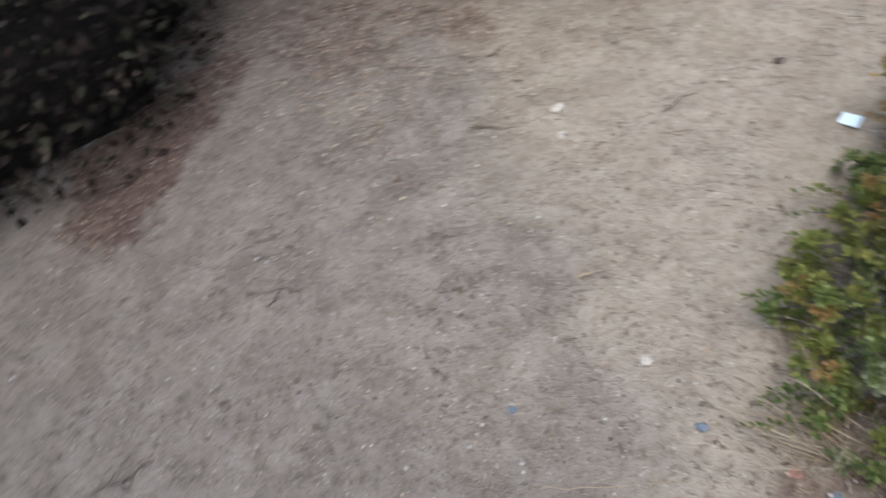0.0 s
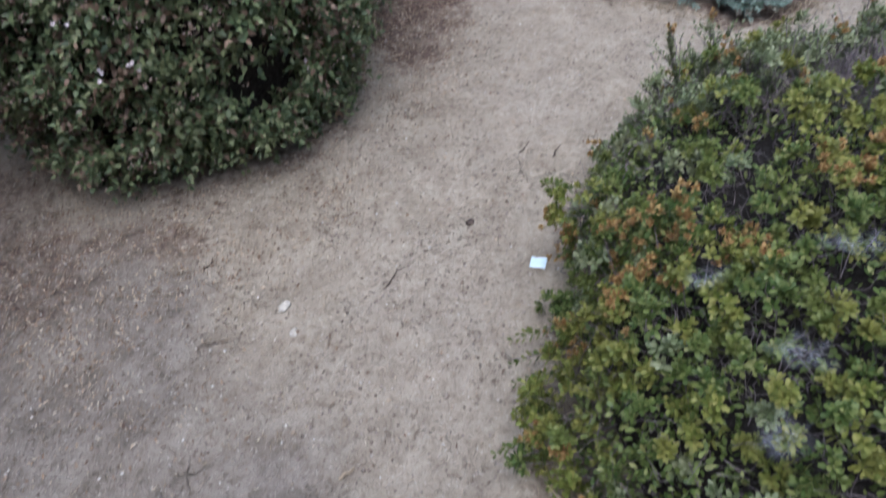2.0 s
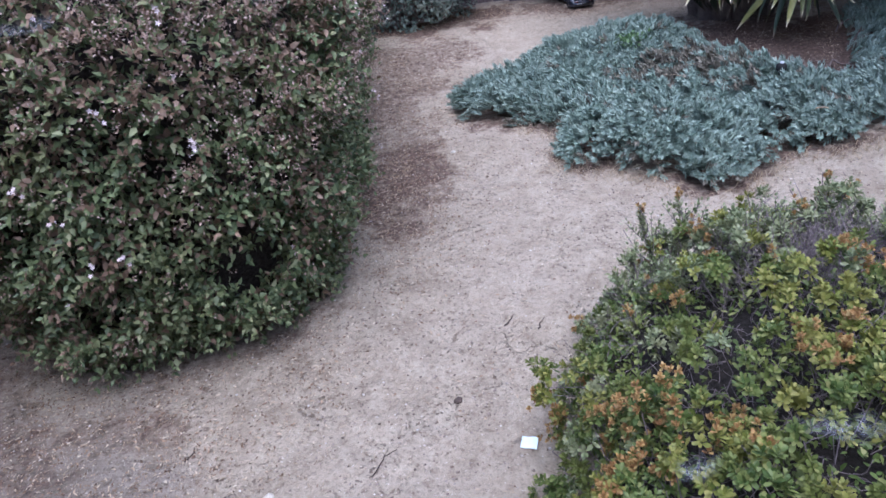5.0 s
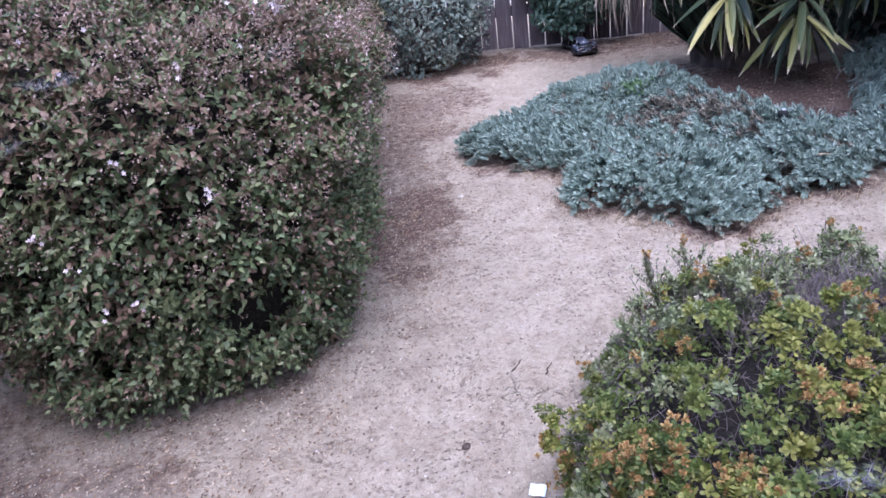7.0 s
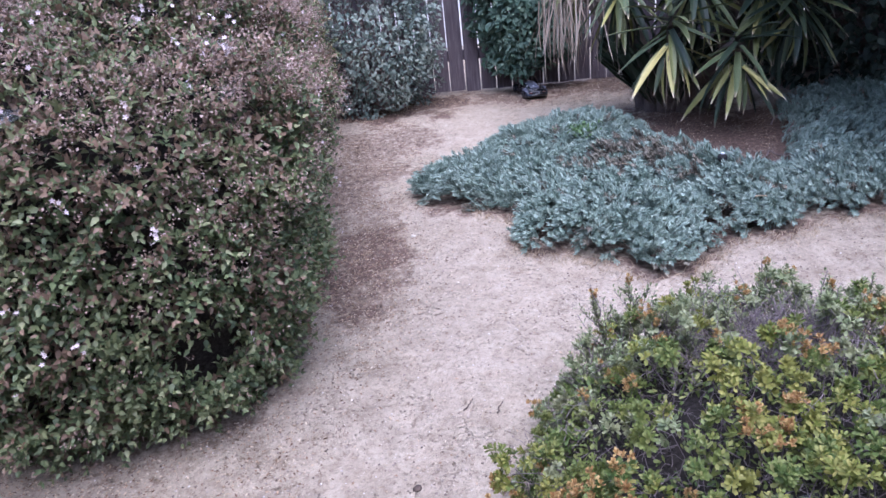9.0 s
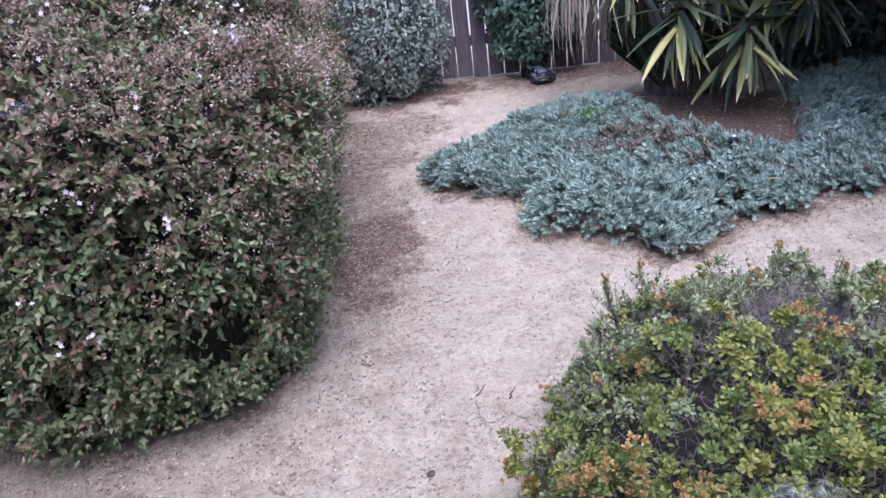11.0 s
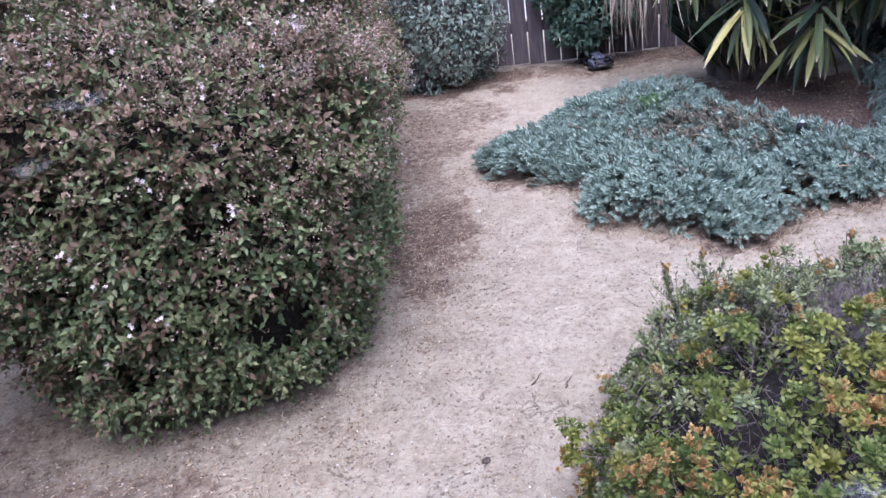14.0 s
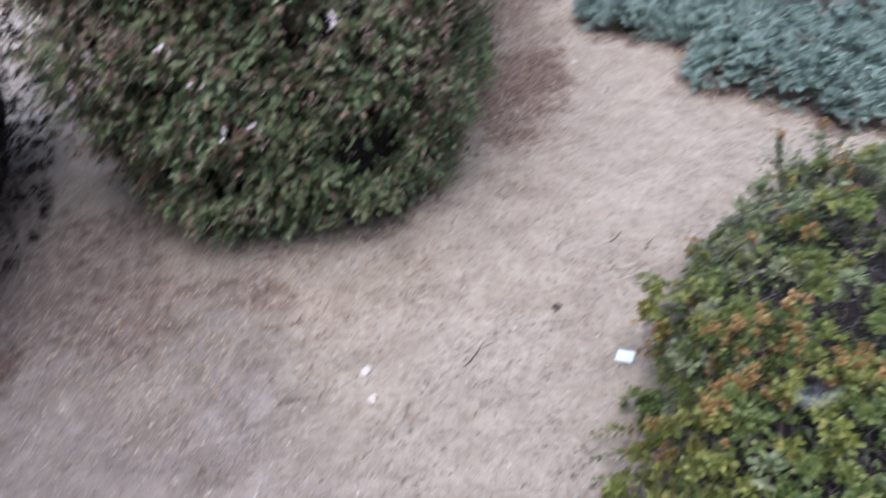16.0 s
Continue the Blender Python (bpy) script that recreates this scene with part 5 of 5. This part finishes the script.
def height_patch(name, xs_of, y0, y1, lift, material, parent, ny=20, nx=12, label="", height=car_height, skirt=None):
    """A curved panel that follows a height function, with a rim going down."""
    vs, fs = [], []
    for j in range(ny + 1):
        y = y0 + (y1 - y0) * j / ny
        xa, xb = xs_of(y)
        for i in range(nx + 1):
            x = xa + (xb - xa) * i / nx
            vs.append((x, y, float(height(x, y)) + lift))
    n = nx + 1
    for j in range(ny):
        for i in range(nx):
            fs.append((j * n + i, j * n + i + 1, (j + 1) * n + i + 1, (j + 1) * n + i))
    edge = [i for i in range(n)] + [j * n + nx for j in range(1, ny + 1)] + [ny * n + i for i in range(nx - 1, -1, -1)] + [j * n for j in range(ny - 1, 0, -1)]
    base = len(vs)
    for e in edge:
        x, y, z = vs[e]
        vs.append((x, y, z - 0.006 if skirt is None else skirt))
    m = len(edge)
    for k in range(m):
        fs.append((edge[k], base + k, base + (k + 1) % m, edge[(k + 1) % m]))
    return put(name, mesh_np(name, np.array(vs), np.array(fs), material), parent, label)


def lathe(profile, n=24):
    """A solid of revolution about x from (x, radius) pairs, closed to a ring."""
    bm = bmesh.new()
    rows = []
    for k in range(n):
        a = 2 * math.pi * k / n
        rows.append([bm.verts.new((x, r * math.cos(a), r * math.sin(a))) for x, r in profile])
    m = len(profile)
    for k in range(n):
        for i in range(m):
            bm.faces.new((rows[k][i], rows[k][(i + 1) % m], rows[(k + 1) % n][(i + 1) % m], rows[(k + 1) % n][i]))
    bmesh.ops.recalc_face_normals(bm, faces=bm.faces)
    return bm


def box(sx, sy, sz, bevel=0.001):
    bm = bmesh.new()
    bmesh.ops.create_cube(bm, size=1.0)
    bmesh.ops.scale(bm, vec=(sx, sy, sz), verts=bm.verts)
    bmesh.ops.bevel(bm, geom=list(bm.edges), offset=bevel, segments=2, affect="EDGES")
    return bm


def build_car(x, y, rz):
    car = tagged(empty("toy_car", x, y, soil(x, y) + 0.003, rz), "glossy dark blue-black toy sports car on dry earth", "toy car")
    height_patch("body", lambda q: (-float(car_width(q)), float(car_width(q))), -0.225, 0.225, 0.0, M_CAR, car, 60, 30, skirt=0.016)
    part("underbody", box(0.15, 0.41, 0.012, 0.003), M_TYRE, car, at=pose(0, 0, 0.018))

    def cabin(px, py):
        w = np.interp(py, [-0.14, -0.03, 0.05, 0.12], [0.03, 0.058, 0.066, 0.07])
        top = np.interp(py, [-0.15, -0.06, -0.01, 0.04, 0.125], [0.078, 0.094, 0.099, 0.096, 0.056])
        return top - 0.02 * (abs(px) / w) ** 3

    cw = lambda q: float(np.interp(q, [-0.14, -0.03, 0.05, 0.12], [0.03, 0.058, 0.066, 0.07]))
    height_patch("windows", lambda q: (-cw(q), cw(q)), -0.06, 0.122, 0.0, M_CAR_GLASS, car, 24, 16, "black window band and windscreen", cabin, 0.05)
    height_patch("roof", lambda q: (-cw(q) * 0.7, cw(q) * 0.7), -0.07, 0.035, 0.003, M_CAR_GREY, car, 14, 10, "pale grey roof panel", cabin)
    height_patch("engine_cover", lambda q: (-0.036, 0.036), -0.15, -0.065, 0.006, M_CAR_GREY, car, 10, 8, "", lambda a, b: np.interp(b, [-0.15, -0.065], [0.076, 0.09]))
    for s in (-1, 1):
        height_patch("air_slot", lambda q, s=s: (s * 0.057 - 0.009, s * 0.057 + 0.009), -0.185, -0.1, 0.003, M_CAR_GLASS, car, 8, 3, "black air slot")
        height_patch("side_panel", lambda q, s=s: tuple(sorted((s * float(car_width(q)) * 0.72, s * float(car_width(q)) * 0.93))), -0.2, -0.07, 0.003, M_CAR_GREY, car, 10, 3)
        height_patch("hood_vent", lambda q, s=s: (s * 0.05 - 0.013, s * 0.05 + 0.013), 0.135, 0.19, 0.003, M_CAR_GLASS, car, 6, 4, "black bonnet vent")
        height_patch("headlight", lambda q, s=s: tuple(sorted((s * 0.074, s * 0.086))), 0.15, 0.2, 0.003, M_LAMP, car, 8, 3, "clear headlight")
        part("tail_light", box(0.034, 0.006, 0.009), M_TAIL, car, "red tail light", pose(s * 0.058, -0.226, 0.052))
        part("exhaust", lathe([(-0.006, 0.0075), (-0.006, 0.0055), (0.006, 0.0055), (0.006, 0.0075)], 14), M_RIM, car, "dark grey exhaust pipe", pose(s * 0.0115, -0.228, 0.044, 0, 0, 90))
        part("mirror", box(0.014, 0.009, 0.007, 0.002), M_CAR, car, at=pose(s * 0.079, 0.06, 0.08))
    height_patch("hood_stripe", lambda q: (-0.02, 0.02), 0.128, 0.212, 0.002, M_CAR_GREY, car, 8, 4, "pale bonnet stripe")
    part("badge", box(0.014, 0.014, 0.002), M_BADGE, car, "small silver badge", pose(0, -0.118, 0.0885, 9))
    part("bumper", box(0.15, 0.012, 0.022, 0.004), M_CAR_GLASS, car, "black rear bumper", pose(0, -0.222, 0.03))
    part("splitter", box(0.13, 0.02, 0.006, 0.002), M_CAR_GLASS, car, "black front splitter", pose(0, 0.218, 0.018))
    part("spoiler", box(0.16, 0.016, 0.004, 0.0015), M_CAR, car, "", pose(0, -0.214, 0.073, 8))
    tyre = [(-0.014, 0.02), (-0.0145, 0.028), (-0.011, 0.032), (0.011, 0.032), (0.0145, 0.028), (0.014, 0.02)]
    for s in (-1, 1):
        for wy in (-0.135, 0.135):
            wheel = part("wheel", lathe([(-0.008, 0.012), (-0.008, 0.0205), (0.008, 0.0205), (0.008, 0.012)], 20), M_RIM, car, "grey wheel", pose(s * 0.088, wy, 0.032))
            part("tyre", lathe(tyre), M_TYRE, wheel, "black rubber tyre")
            bm = bmesh.new()
            for k in range(5):
                g = bmesh.ops.create_cube(bm, size=1.0)["verts"]
                bmesh.ops.scale(bm, vec=(0.005, 0.0045, 0.021), verts=g)
                bmesh.ops.translate(bm, vec=(s * 0.009, 0, 0.0105), verts=g)
                bmesh.ops.rotate(bm, cent=(0, 0, 0), matrix=Matrix.Rotation(2 * math.pi * k / 5, 3, "X"), verts=g)
            part("rim", bm, M_RIM, wheel, "five-spoke rim", smooth=False)
    return car


build_car(0.8, 6.1, 12)


# ---------------------------------------------------------------- things lying on the ground
def build_stone(x, y, sx, sy, sz, rz, label, seed, material=None):
    rng = np.random.default_rng(seed)
    bm = bmesh.new()
    bmesh.ops.create_icosphere(bm, subdivisions=3, radius=1.0)
    for v in bm.verts:
        q = np.array(v.co)[None]
        v.co *= 0.5 + 0.75 * value_noise(q, 1.6, seed)[0] + 0.3 * value_noise(q, 4.0, seed)[0]
        v.co = Vector((v.co.x * sx, v.co.y * sy, max(v.co.z, -0.4) * sz))
    ob = part("stone", bm, material or M_STONE, at=pose(x, y, soil(x, y) + sz * 0.3, 0, 0, rz))
    return tagged(ob, label, "stone", "pale stones on the earth")


build_stone(-0.355, 1.3, 0.013, 0.019, 0.007, -30, "small pale cream stone on bare earth", 3)
build_stone(-0.31, 1.222, 0.01, 0.012, 0.006, 20, "small pale chipped stone on bare earth", 4)
build_stone(0.086, 0.707, 0.012, 0.011, 0.006, 10, "small white stone on bare earth", 5)
build_stone(0.216, 0.621, 0.011, 0.009, 0.006, 25, "small blue-grey pebble on bare earth", 11, M_PEBBLE)
build_stone(0.375, 0.612, 0.013, 0.01, 0.005, 60, "small reddish clay chip on bare earth", 12, M_CLAY)
build_stone(-0.106, 0.518, 0.008, 0.007, 0.004, 5, "small blue-grey pebble on bare earth", 13, M_PEBBLE)
build_stone(0.44, 0.6, 0.01, 0.008, 0.005, 40, "small blue-grey pebble beside the bush", 14, M_PEBBLE)
build_stone(0.1, 1.61, 0.013, 0.011, 0.007, 30, "small dark clod of earth on pale soil", 15, M_FALLEN)
build_stone(-0.02, 3.28, 0.013, 0.011, 0.006, 10, "small pale stone near the hedge", 6)


def build_paper(x, y, rz):
    n = 8
    vs, fs = [], []
    for j in range(n + 1):
        for i in range(n + 1):
            a, b = i / n - 0.5, j / n - 0.5
            lift = 0.003 * max(0, a + b) ** 2 + 0.001 * math.sin(a * 9) + 0.009
            vs.append((a * 0.041, b * 0.037, lift))
    for j in range(n):
        for i in range(n):
            k = j * (n + 1) + i
            fs.append((k, k + 1, k + n + 2, k + n + 1))
    ob = put("paper", mesh_np("paper", np.array(vs), np.array(fs), M_PAPER), at=pose(x, y, soil(x, y) - 0.001, 0, 0, rz))
    mod = ob.modifiers.new("thickness", "SOLIDIFY")
    mod.thickness = 0.0008
    return tagged(ob, "small pale blue scrap of paper on the earth", "paper")


build_paper(0.29, 1.44, -10)


def ground_lines(count, region, length, width, rng, lift=0.008):
    """Thin bent stalks lying on the ground."""
    lines = []
    for _ in range(count):
        x, y = region(rng)
        a, l = rng.uniform(0, 2 * np.pi), length * rng.uniform(0.4, 1.3)
        bend = rng.normal() * 0.5
        k = np.linspace(-0.5, 0.5, 5)
        px = x + np.cos(a + bend * k) * l * k
        py = y + np.sin(a + bend * k) * l * k
        pz = ground_z(np.stack([px, py, px * 0], 1)) + 0.002 + np.abs(k) * rng.uniform(0, 0.4) * 0.02
        lines.append(np.stack([px, py, pz, np.full(5, width * rng.uniform(0.6, 1.3))], 1))
    return lines


def build_litter():
    rng = np.random.default_rng(77)
    # crumbs of soil and grit
    n = 50000
    p = np.stack([rng.uniform(-1.9, 2.2, n), rng.uniform(0.1, 4.2, n), np.zeros(n)], 1)
    keep = ~inside(p[:, :2], HEDGE) & ~inside(p[:, :2], BUSH) & ~inside(p[:, :2], JUNIPER)
    keep &= (rng.random(n) < 0.35 + 0.65 * value_noise(p, 6.0, 71)) & (np.hypot(p[:, 0] - 0.29, p[:, 1] - 1.44) > 0.04)
    p = p[keep]
    s = 0.0013 + 0.0045 * rng.random(len(p)) ** 2.5
    p[:, 2] = ground_z(p) + s * 0.3
    v, f = scatter(*CRUMB, p, rng.normal(size=p.shape) * [1, 1, 0.2], np.tile([[0, 0, 1.0]], (len(p), 1)), s)
    tagged(put("soil_crumbs", mesh_np("soil_crumbs", v, f, M_GRAVEL, smooth=False)), "loose crumbs of dry earth and pale grit", "soil", kind="stuff")
    # dead leaves, thick along the hedge and by the fence
    n = 200000
    p = np.stack([rng.uniform(-2.2, 2.4, n), rng.uniform(0.2, 6.3, n), np.zeros(n)], 1)
    dh = np.where(inside(p[:, :2], HEDGE), 9.0, loop_distance(p[:, :2], HEDGE))
    dj = np.where(inside(p[:, :2], JUNIPER), 9.0, loop_distance(p[:, :2], JUNIPER))
    db = np.where(inside(p[:, :2], BUSH), 9.0, loop_distance(p[:, :2], BUSH))
    w = 1.2 * np.exp(-dh / 0.19) + 0.55 * np.exp(-dj / 0.06) + 0.6 * np.exp(-db / 0.06) + 0.5 * (p[:, 1] > 5.6) + 0.5 * np.clip((-0.25 - p[:, 0]) * 2, 0, 1) * np.clip((p[:, 1] - 0.6) * 2, 0, 1) + 0.5 * np.exp(-((p[:, 0] + 1.4) / 0.25) ** 2 - ((p[:, 1] - 0.75) / 0.45) ** 2)
    w += 0.8 * np.exp(-((p[:, 0] + 0.2) / 0.2) ** 2 - ((p[:, 1] - 2.95) / 0.4) ** 2) + 0.5 * np.exp(-((p[:, 0] - 1.85) / 0.4) ** 2 - ((p[:, 1] - 4.5) / 0.7) ** 2)
    w += 0.5 * np.exp(-((p[:, 0] + 0.35) / 0.35) ** 2 - ((p[:, 1] - 4.5) / 1.0) ** 2)
    w += 1.7 * np.exp(-((p[:, 0] + 1.0) / 0.28) ** 2 - ((p[:, 1] - 1.42) / 0.15) ** 2) + 0.8 * np.exp(-((p[:, 0] + 0.6) / 0.1) ** 2 - ((p[:, 1] - 1.48) / 0.06) ** 2)
    w = w * np.clip(value_noise(p, 4.0, 72) * 2.2 - 0.5, 0.08, 1.2) * 1.9 + 0.03
    keep = (rng.random(n) < w) & (np.hypot(p[:, 0] - 0.29, p[:, 1] - 1.44) > 0.04) & (dh < 8) & (dj < 8) & (db < 8)
    p = p[keep]
    p[:, 2] = ground_z(p) + rng.uniform(0.001, 0.006, len(p))
    v, f = scatter(np.array(OVATE[0]) * [0.75, 1, 2.5], OVATE[1], p, rng.normal(size=p.shape) * [1, 1, 0.3], rng.normal(size=p.shape) * 0.6 + [0, 0, 1], 0.006 + 0.01 * rng.random(len(p)) ** 1.6)
    tagged(put("leaf_litter", mesh_np("leaf_litter", v, f, M_LITTER)), "scattered small dead brown leaves and bracts", "leaf litter", kind="stuff")

    def open_ground(r):
        while True:
            q = np.array([[r.uniform(-1.7, 1.2), r.uniform(0.3, 3.4)]])
            if not inside(q, HEDGE)[0] and not inside(q, BUSH)[0] and np.hypot(q[0, 0] - 0.29, q[0, 1] - 1.44) > 0.06:
                return q[0]

    def hedge_foot(r):
        return (-0.2 + r.normal() * 0.13, 2.9 + r.normal() * 0.38)

    def left_ground(r):
        return (r.uniform(-1.5, -0.2), r.uniform(0.9, 1.75))

    v, f = tubes(ground_lines(420, hedge_foot, 0.022, 0.0009, rng) + ground_lines(900, left_ground, 0.014, 0.0009, rng) + ground_lines(300, open_ground, 0.035, 0.0006, rng) + ground_lines(2600, open_ground, 0.011, 0.0007, rng), 3)
    tagged(put("dry_stalks", mesh_np("dry_stalks", v, f, M_STRAW)), "thin broken dry grass stalks on the earth", "straw", kind="stuff")

    # tufts of dry grass along the juniper's rim
    lines = []
    rim = JUNIPER[(JUNIPER[:, 1] < 3.5)]
    for i in range(1300):
        q = rim[rng.integers(len(rim))] + rng.normal(size=2) * 0.025 + np.array([0.0, -rng.uniform(0.0, 0.07)])
        if 0.95 < q[0] < 1.15 and rng.random() < 0.7:
            continue
        a, h = rng.uniform(0, 6.28), rng.uniform(0.015, 0.055)
        d = np.array([np.cos(a), np.sin(a)]) * h * rng.uniform(0.2, 1.0) + np.array([0, -0.01])
        k = np.linspace(0, 1, 4)
        lines.append(np.stack([q[0] + d[0] * k, q[1] + d[1] * k, h * (k * (1.6 - k)) * 0.8 + soil(q[0], q[1]), np.linspace(0.0015, 0.0006, 4)], 1))
    v, f = tubes(lines, 3)
    tagged(put("dry_grass", mesh_np("dry_grass", v, f, M_STRAW)), "short dry grass along the juniper edge", "grass", kind="stuff")


build_litter()


def build_twig(points, r, label, material=None):
    """One fallen twig along plan points."""
    p = np.array(points, dtype=float)
    c = p.mean(0)
    k = np.linspace(0, 1, 9)
    s = np.linspace(0, 1, len(p))
    rng = np.random.default_rng(int(abs(c[0] * 1000)))
    x = np.interp(k, s, p[:, 0] - c[0]) + rng.normal(size=9) * 0.0015
    y = np.interp(k, s, p[:, 1] - c[1]) + rng.normal(size=9) * 0.0015
    gz = ground_z(np.stack([x + c[0], y + c[1], x * 0], 1))
    line = np.stack([x, y, gz + r + rng.random(9) * 0.002, np.linspace(r, r * 0.5, 9)], 1)
    v, f = tubes([line], 6)
    ob = put("twig", mesh_np("twig", v, f, material or M_FALLEN), at=pose(c[0], c[1], 0))
    return tagged(ob, label, "twig", "fallen twigs")


build_twig([(-0.099, 1.359), (-0.085, 1.395), (-0.075, 1.422), (-0.047, 1.434)], 0.002, "thin dark bent twig on bare earth")
build_twig([(-0.625, 1.43), (-0.612, 1.455), (-0.618, 1.48)], 0.0024, "thin dark twig on bare earth")
build_twig([(-0.525, 1.25), (-0.505, 1.32)], 0.0011, "thin pale straw stalk on bare earth", M_STRAW)
build_twig([(-0.104, 0.842), (-0.08, 0.867)], 0.0042, "short pale peeled stick on bare earth", M_STRAW)
build_twig([(-0.01, 0.402), (0.1, 0.45), (0.219, 0.52)], 0.0013, "long pale straw stalk on bare earth", M_STRAW)
build_twig([(1.08, 2.68), (1.19, 2.81)], 0.002, "pale dry stalk beside the juniper", M_STRAW)
build_twig([(0.227, 1.915), (0.24, 1.925), (0.255, 1.955)], 0.0026, "short dark twig on cracked earth")
build_twig([(0.33, 1.888), (0.338, 1.905), (0.336, 1.925), (0.352, 1.945)], 0.0026, "short dark crooked twig on cracked earth")


def build_dead_stalks():
    """The dry stalks at the bush's foot."""
    rng = np.random.default_rng(90)
    lines = []
    for i in range(60):
        b = np.array([0.44, 0.68]) + rng.normal(size=2) * 0.045
        a = rng.uniform(1.9, 4.6)
        l = rng.uniform(0.06, 0.17)
        k = np.linspace(0, 1, 5)
        lines.append(np.stack([b[0] + np.cos(a) * l * k, b[1] + np.sin(a) * l * k, soil(b[0], b[1]) + 0.004 + k * rng.uniform(0.0, 0.8) * l, np.linspace(0.0018, 0.0008, 5)], 1))
    v, f = tubes(lines, 4)
    tagged(put("dry_stalks", mesh_np("dry_stalks", v, f, M_STRAW)), "loose dry straw at the foot of the bush", "straw", kind="stuff")


build_dead_stalks()


def build_sprinkler(x, y, h):
    """A pop-up sprinkler: black riser, collar and domed head with a pale nozzle cap."""
    thing = tagged(empty("sprinkler", x, y, soil(x, y)), "small black plastic sprinkler standing among juniper shoots", "sprinkler")
    for name, prof, material, label in (("riser", [(0.0, -0.02), (0.009, -0.02), (0.009, h - 0.03), (0.0, h - 0.03)], M_TYRE, ""),
                                        ("head", [(0.0, h - 0.032), (0.014, h - 0.032), (0.022, h - 0.022), (0.024, h - 0.006), (0.02, h + 0.004), (0.01, h + 0.009), (0.0, h + 0.01)], M_TYRE, "black domed head"),
                                        ("nozzle_cap", [(0.0, h + 0.008), (0.009, h + 0.009), (0.009, h + 0.014), (0.006, h + 0.017), (0.0, h + 0.018)], M_BADGE, "pale nozzle cap")):
        part(name, lathe([(z, max(q, 0.0004)) for q, z in prof], 16), material, thing, label, pose(0, 0, 0, 0, -90, 0))
    return thing


build_sprinkler(1.54, 3.53, 0.195)


# ---------------------------------------------------------------- spider webs
def build_web(x, y, z, size, tilt, rz, seed, where):
    """A sagging sheet web with ragged edges, spun between leaves."""
    rng = np.random.default_rng(seed)
    rows, cols = 5, 18
    vs, fs = [(0, 0, -0.012)], []
    edge = size * (0.55 + 0.6 * rng.random(cols))
    for j in range(1, rows + 1):
        for i in range(cols):
            a = 2 * math.pi * i / cols
            r = edge[i] * j / rows
            vs.append((r * math.cos(a) * 1.5, r * math.sin(a), -0.012 * (1 - (j / rows) ** 2) + rng.normal() * 0.0015))
    for i in range(cols):
        fs.append((0, 1 + i, 1 + (i + 1) % cols, 1 + (i + 1) % cols))
    tris = [(a, b, c) for a, b, c, _ in fs]
    for j in range(rows - 1):
        for i in range(cols):
            a, b = 1 + j * cols + i, 1 + j * cols + (i + 1) % cols
            tris += [(a, b, b + cols), (a, b + cols, a + cols)]
    me = mesh_np("spider_web", np.array(vs), np.array(tris), M_WEB)
    silk = me.attributes.new("silk", "FLOAT", "POINT")
    silk.data.foreach_set("value", np.concatenate([[1.0], np.repeat(1.0 - np.linspace(1 / rows, 1, rows) ** 1.5, cols)]).astype(np.float32))
    ob = put("spider_web", me, at=pose(x, y, z, tilt, 0, rz))
    return tagged(ob, f"thin greyish sheet web spun over {where} leaves", "spider web", "sheet webs")


for w in ((0.56, 0.98, 0.45, 0.035, -8, 20, 1), (0.66, 0.83, 0.46, 0.04, 5, -10, 2), (0.62, 0.72, 0.42, 0.04, 5, 40, 3), (0.78, 1.02, 0.49, 0.045, -5, 0, 4)):
    build_web(*w, "bush")
for w in ((-0.36, 2.12, 1.14, 0.055, 10, 10, 5), (-0.3, 2.0, 1.04, 0.05, 30, -20, 6), (-0.75, 1.7, 1.08, 0.06, 12, 10, 7), (-0.9, 1.65, 0.95, 0.05, 25, 0, 8)):
    build_web(*w, "hedge")
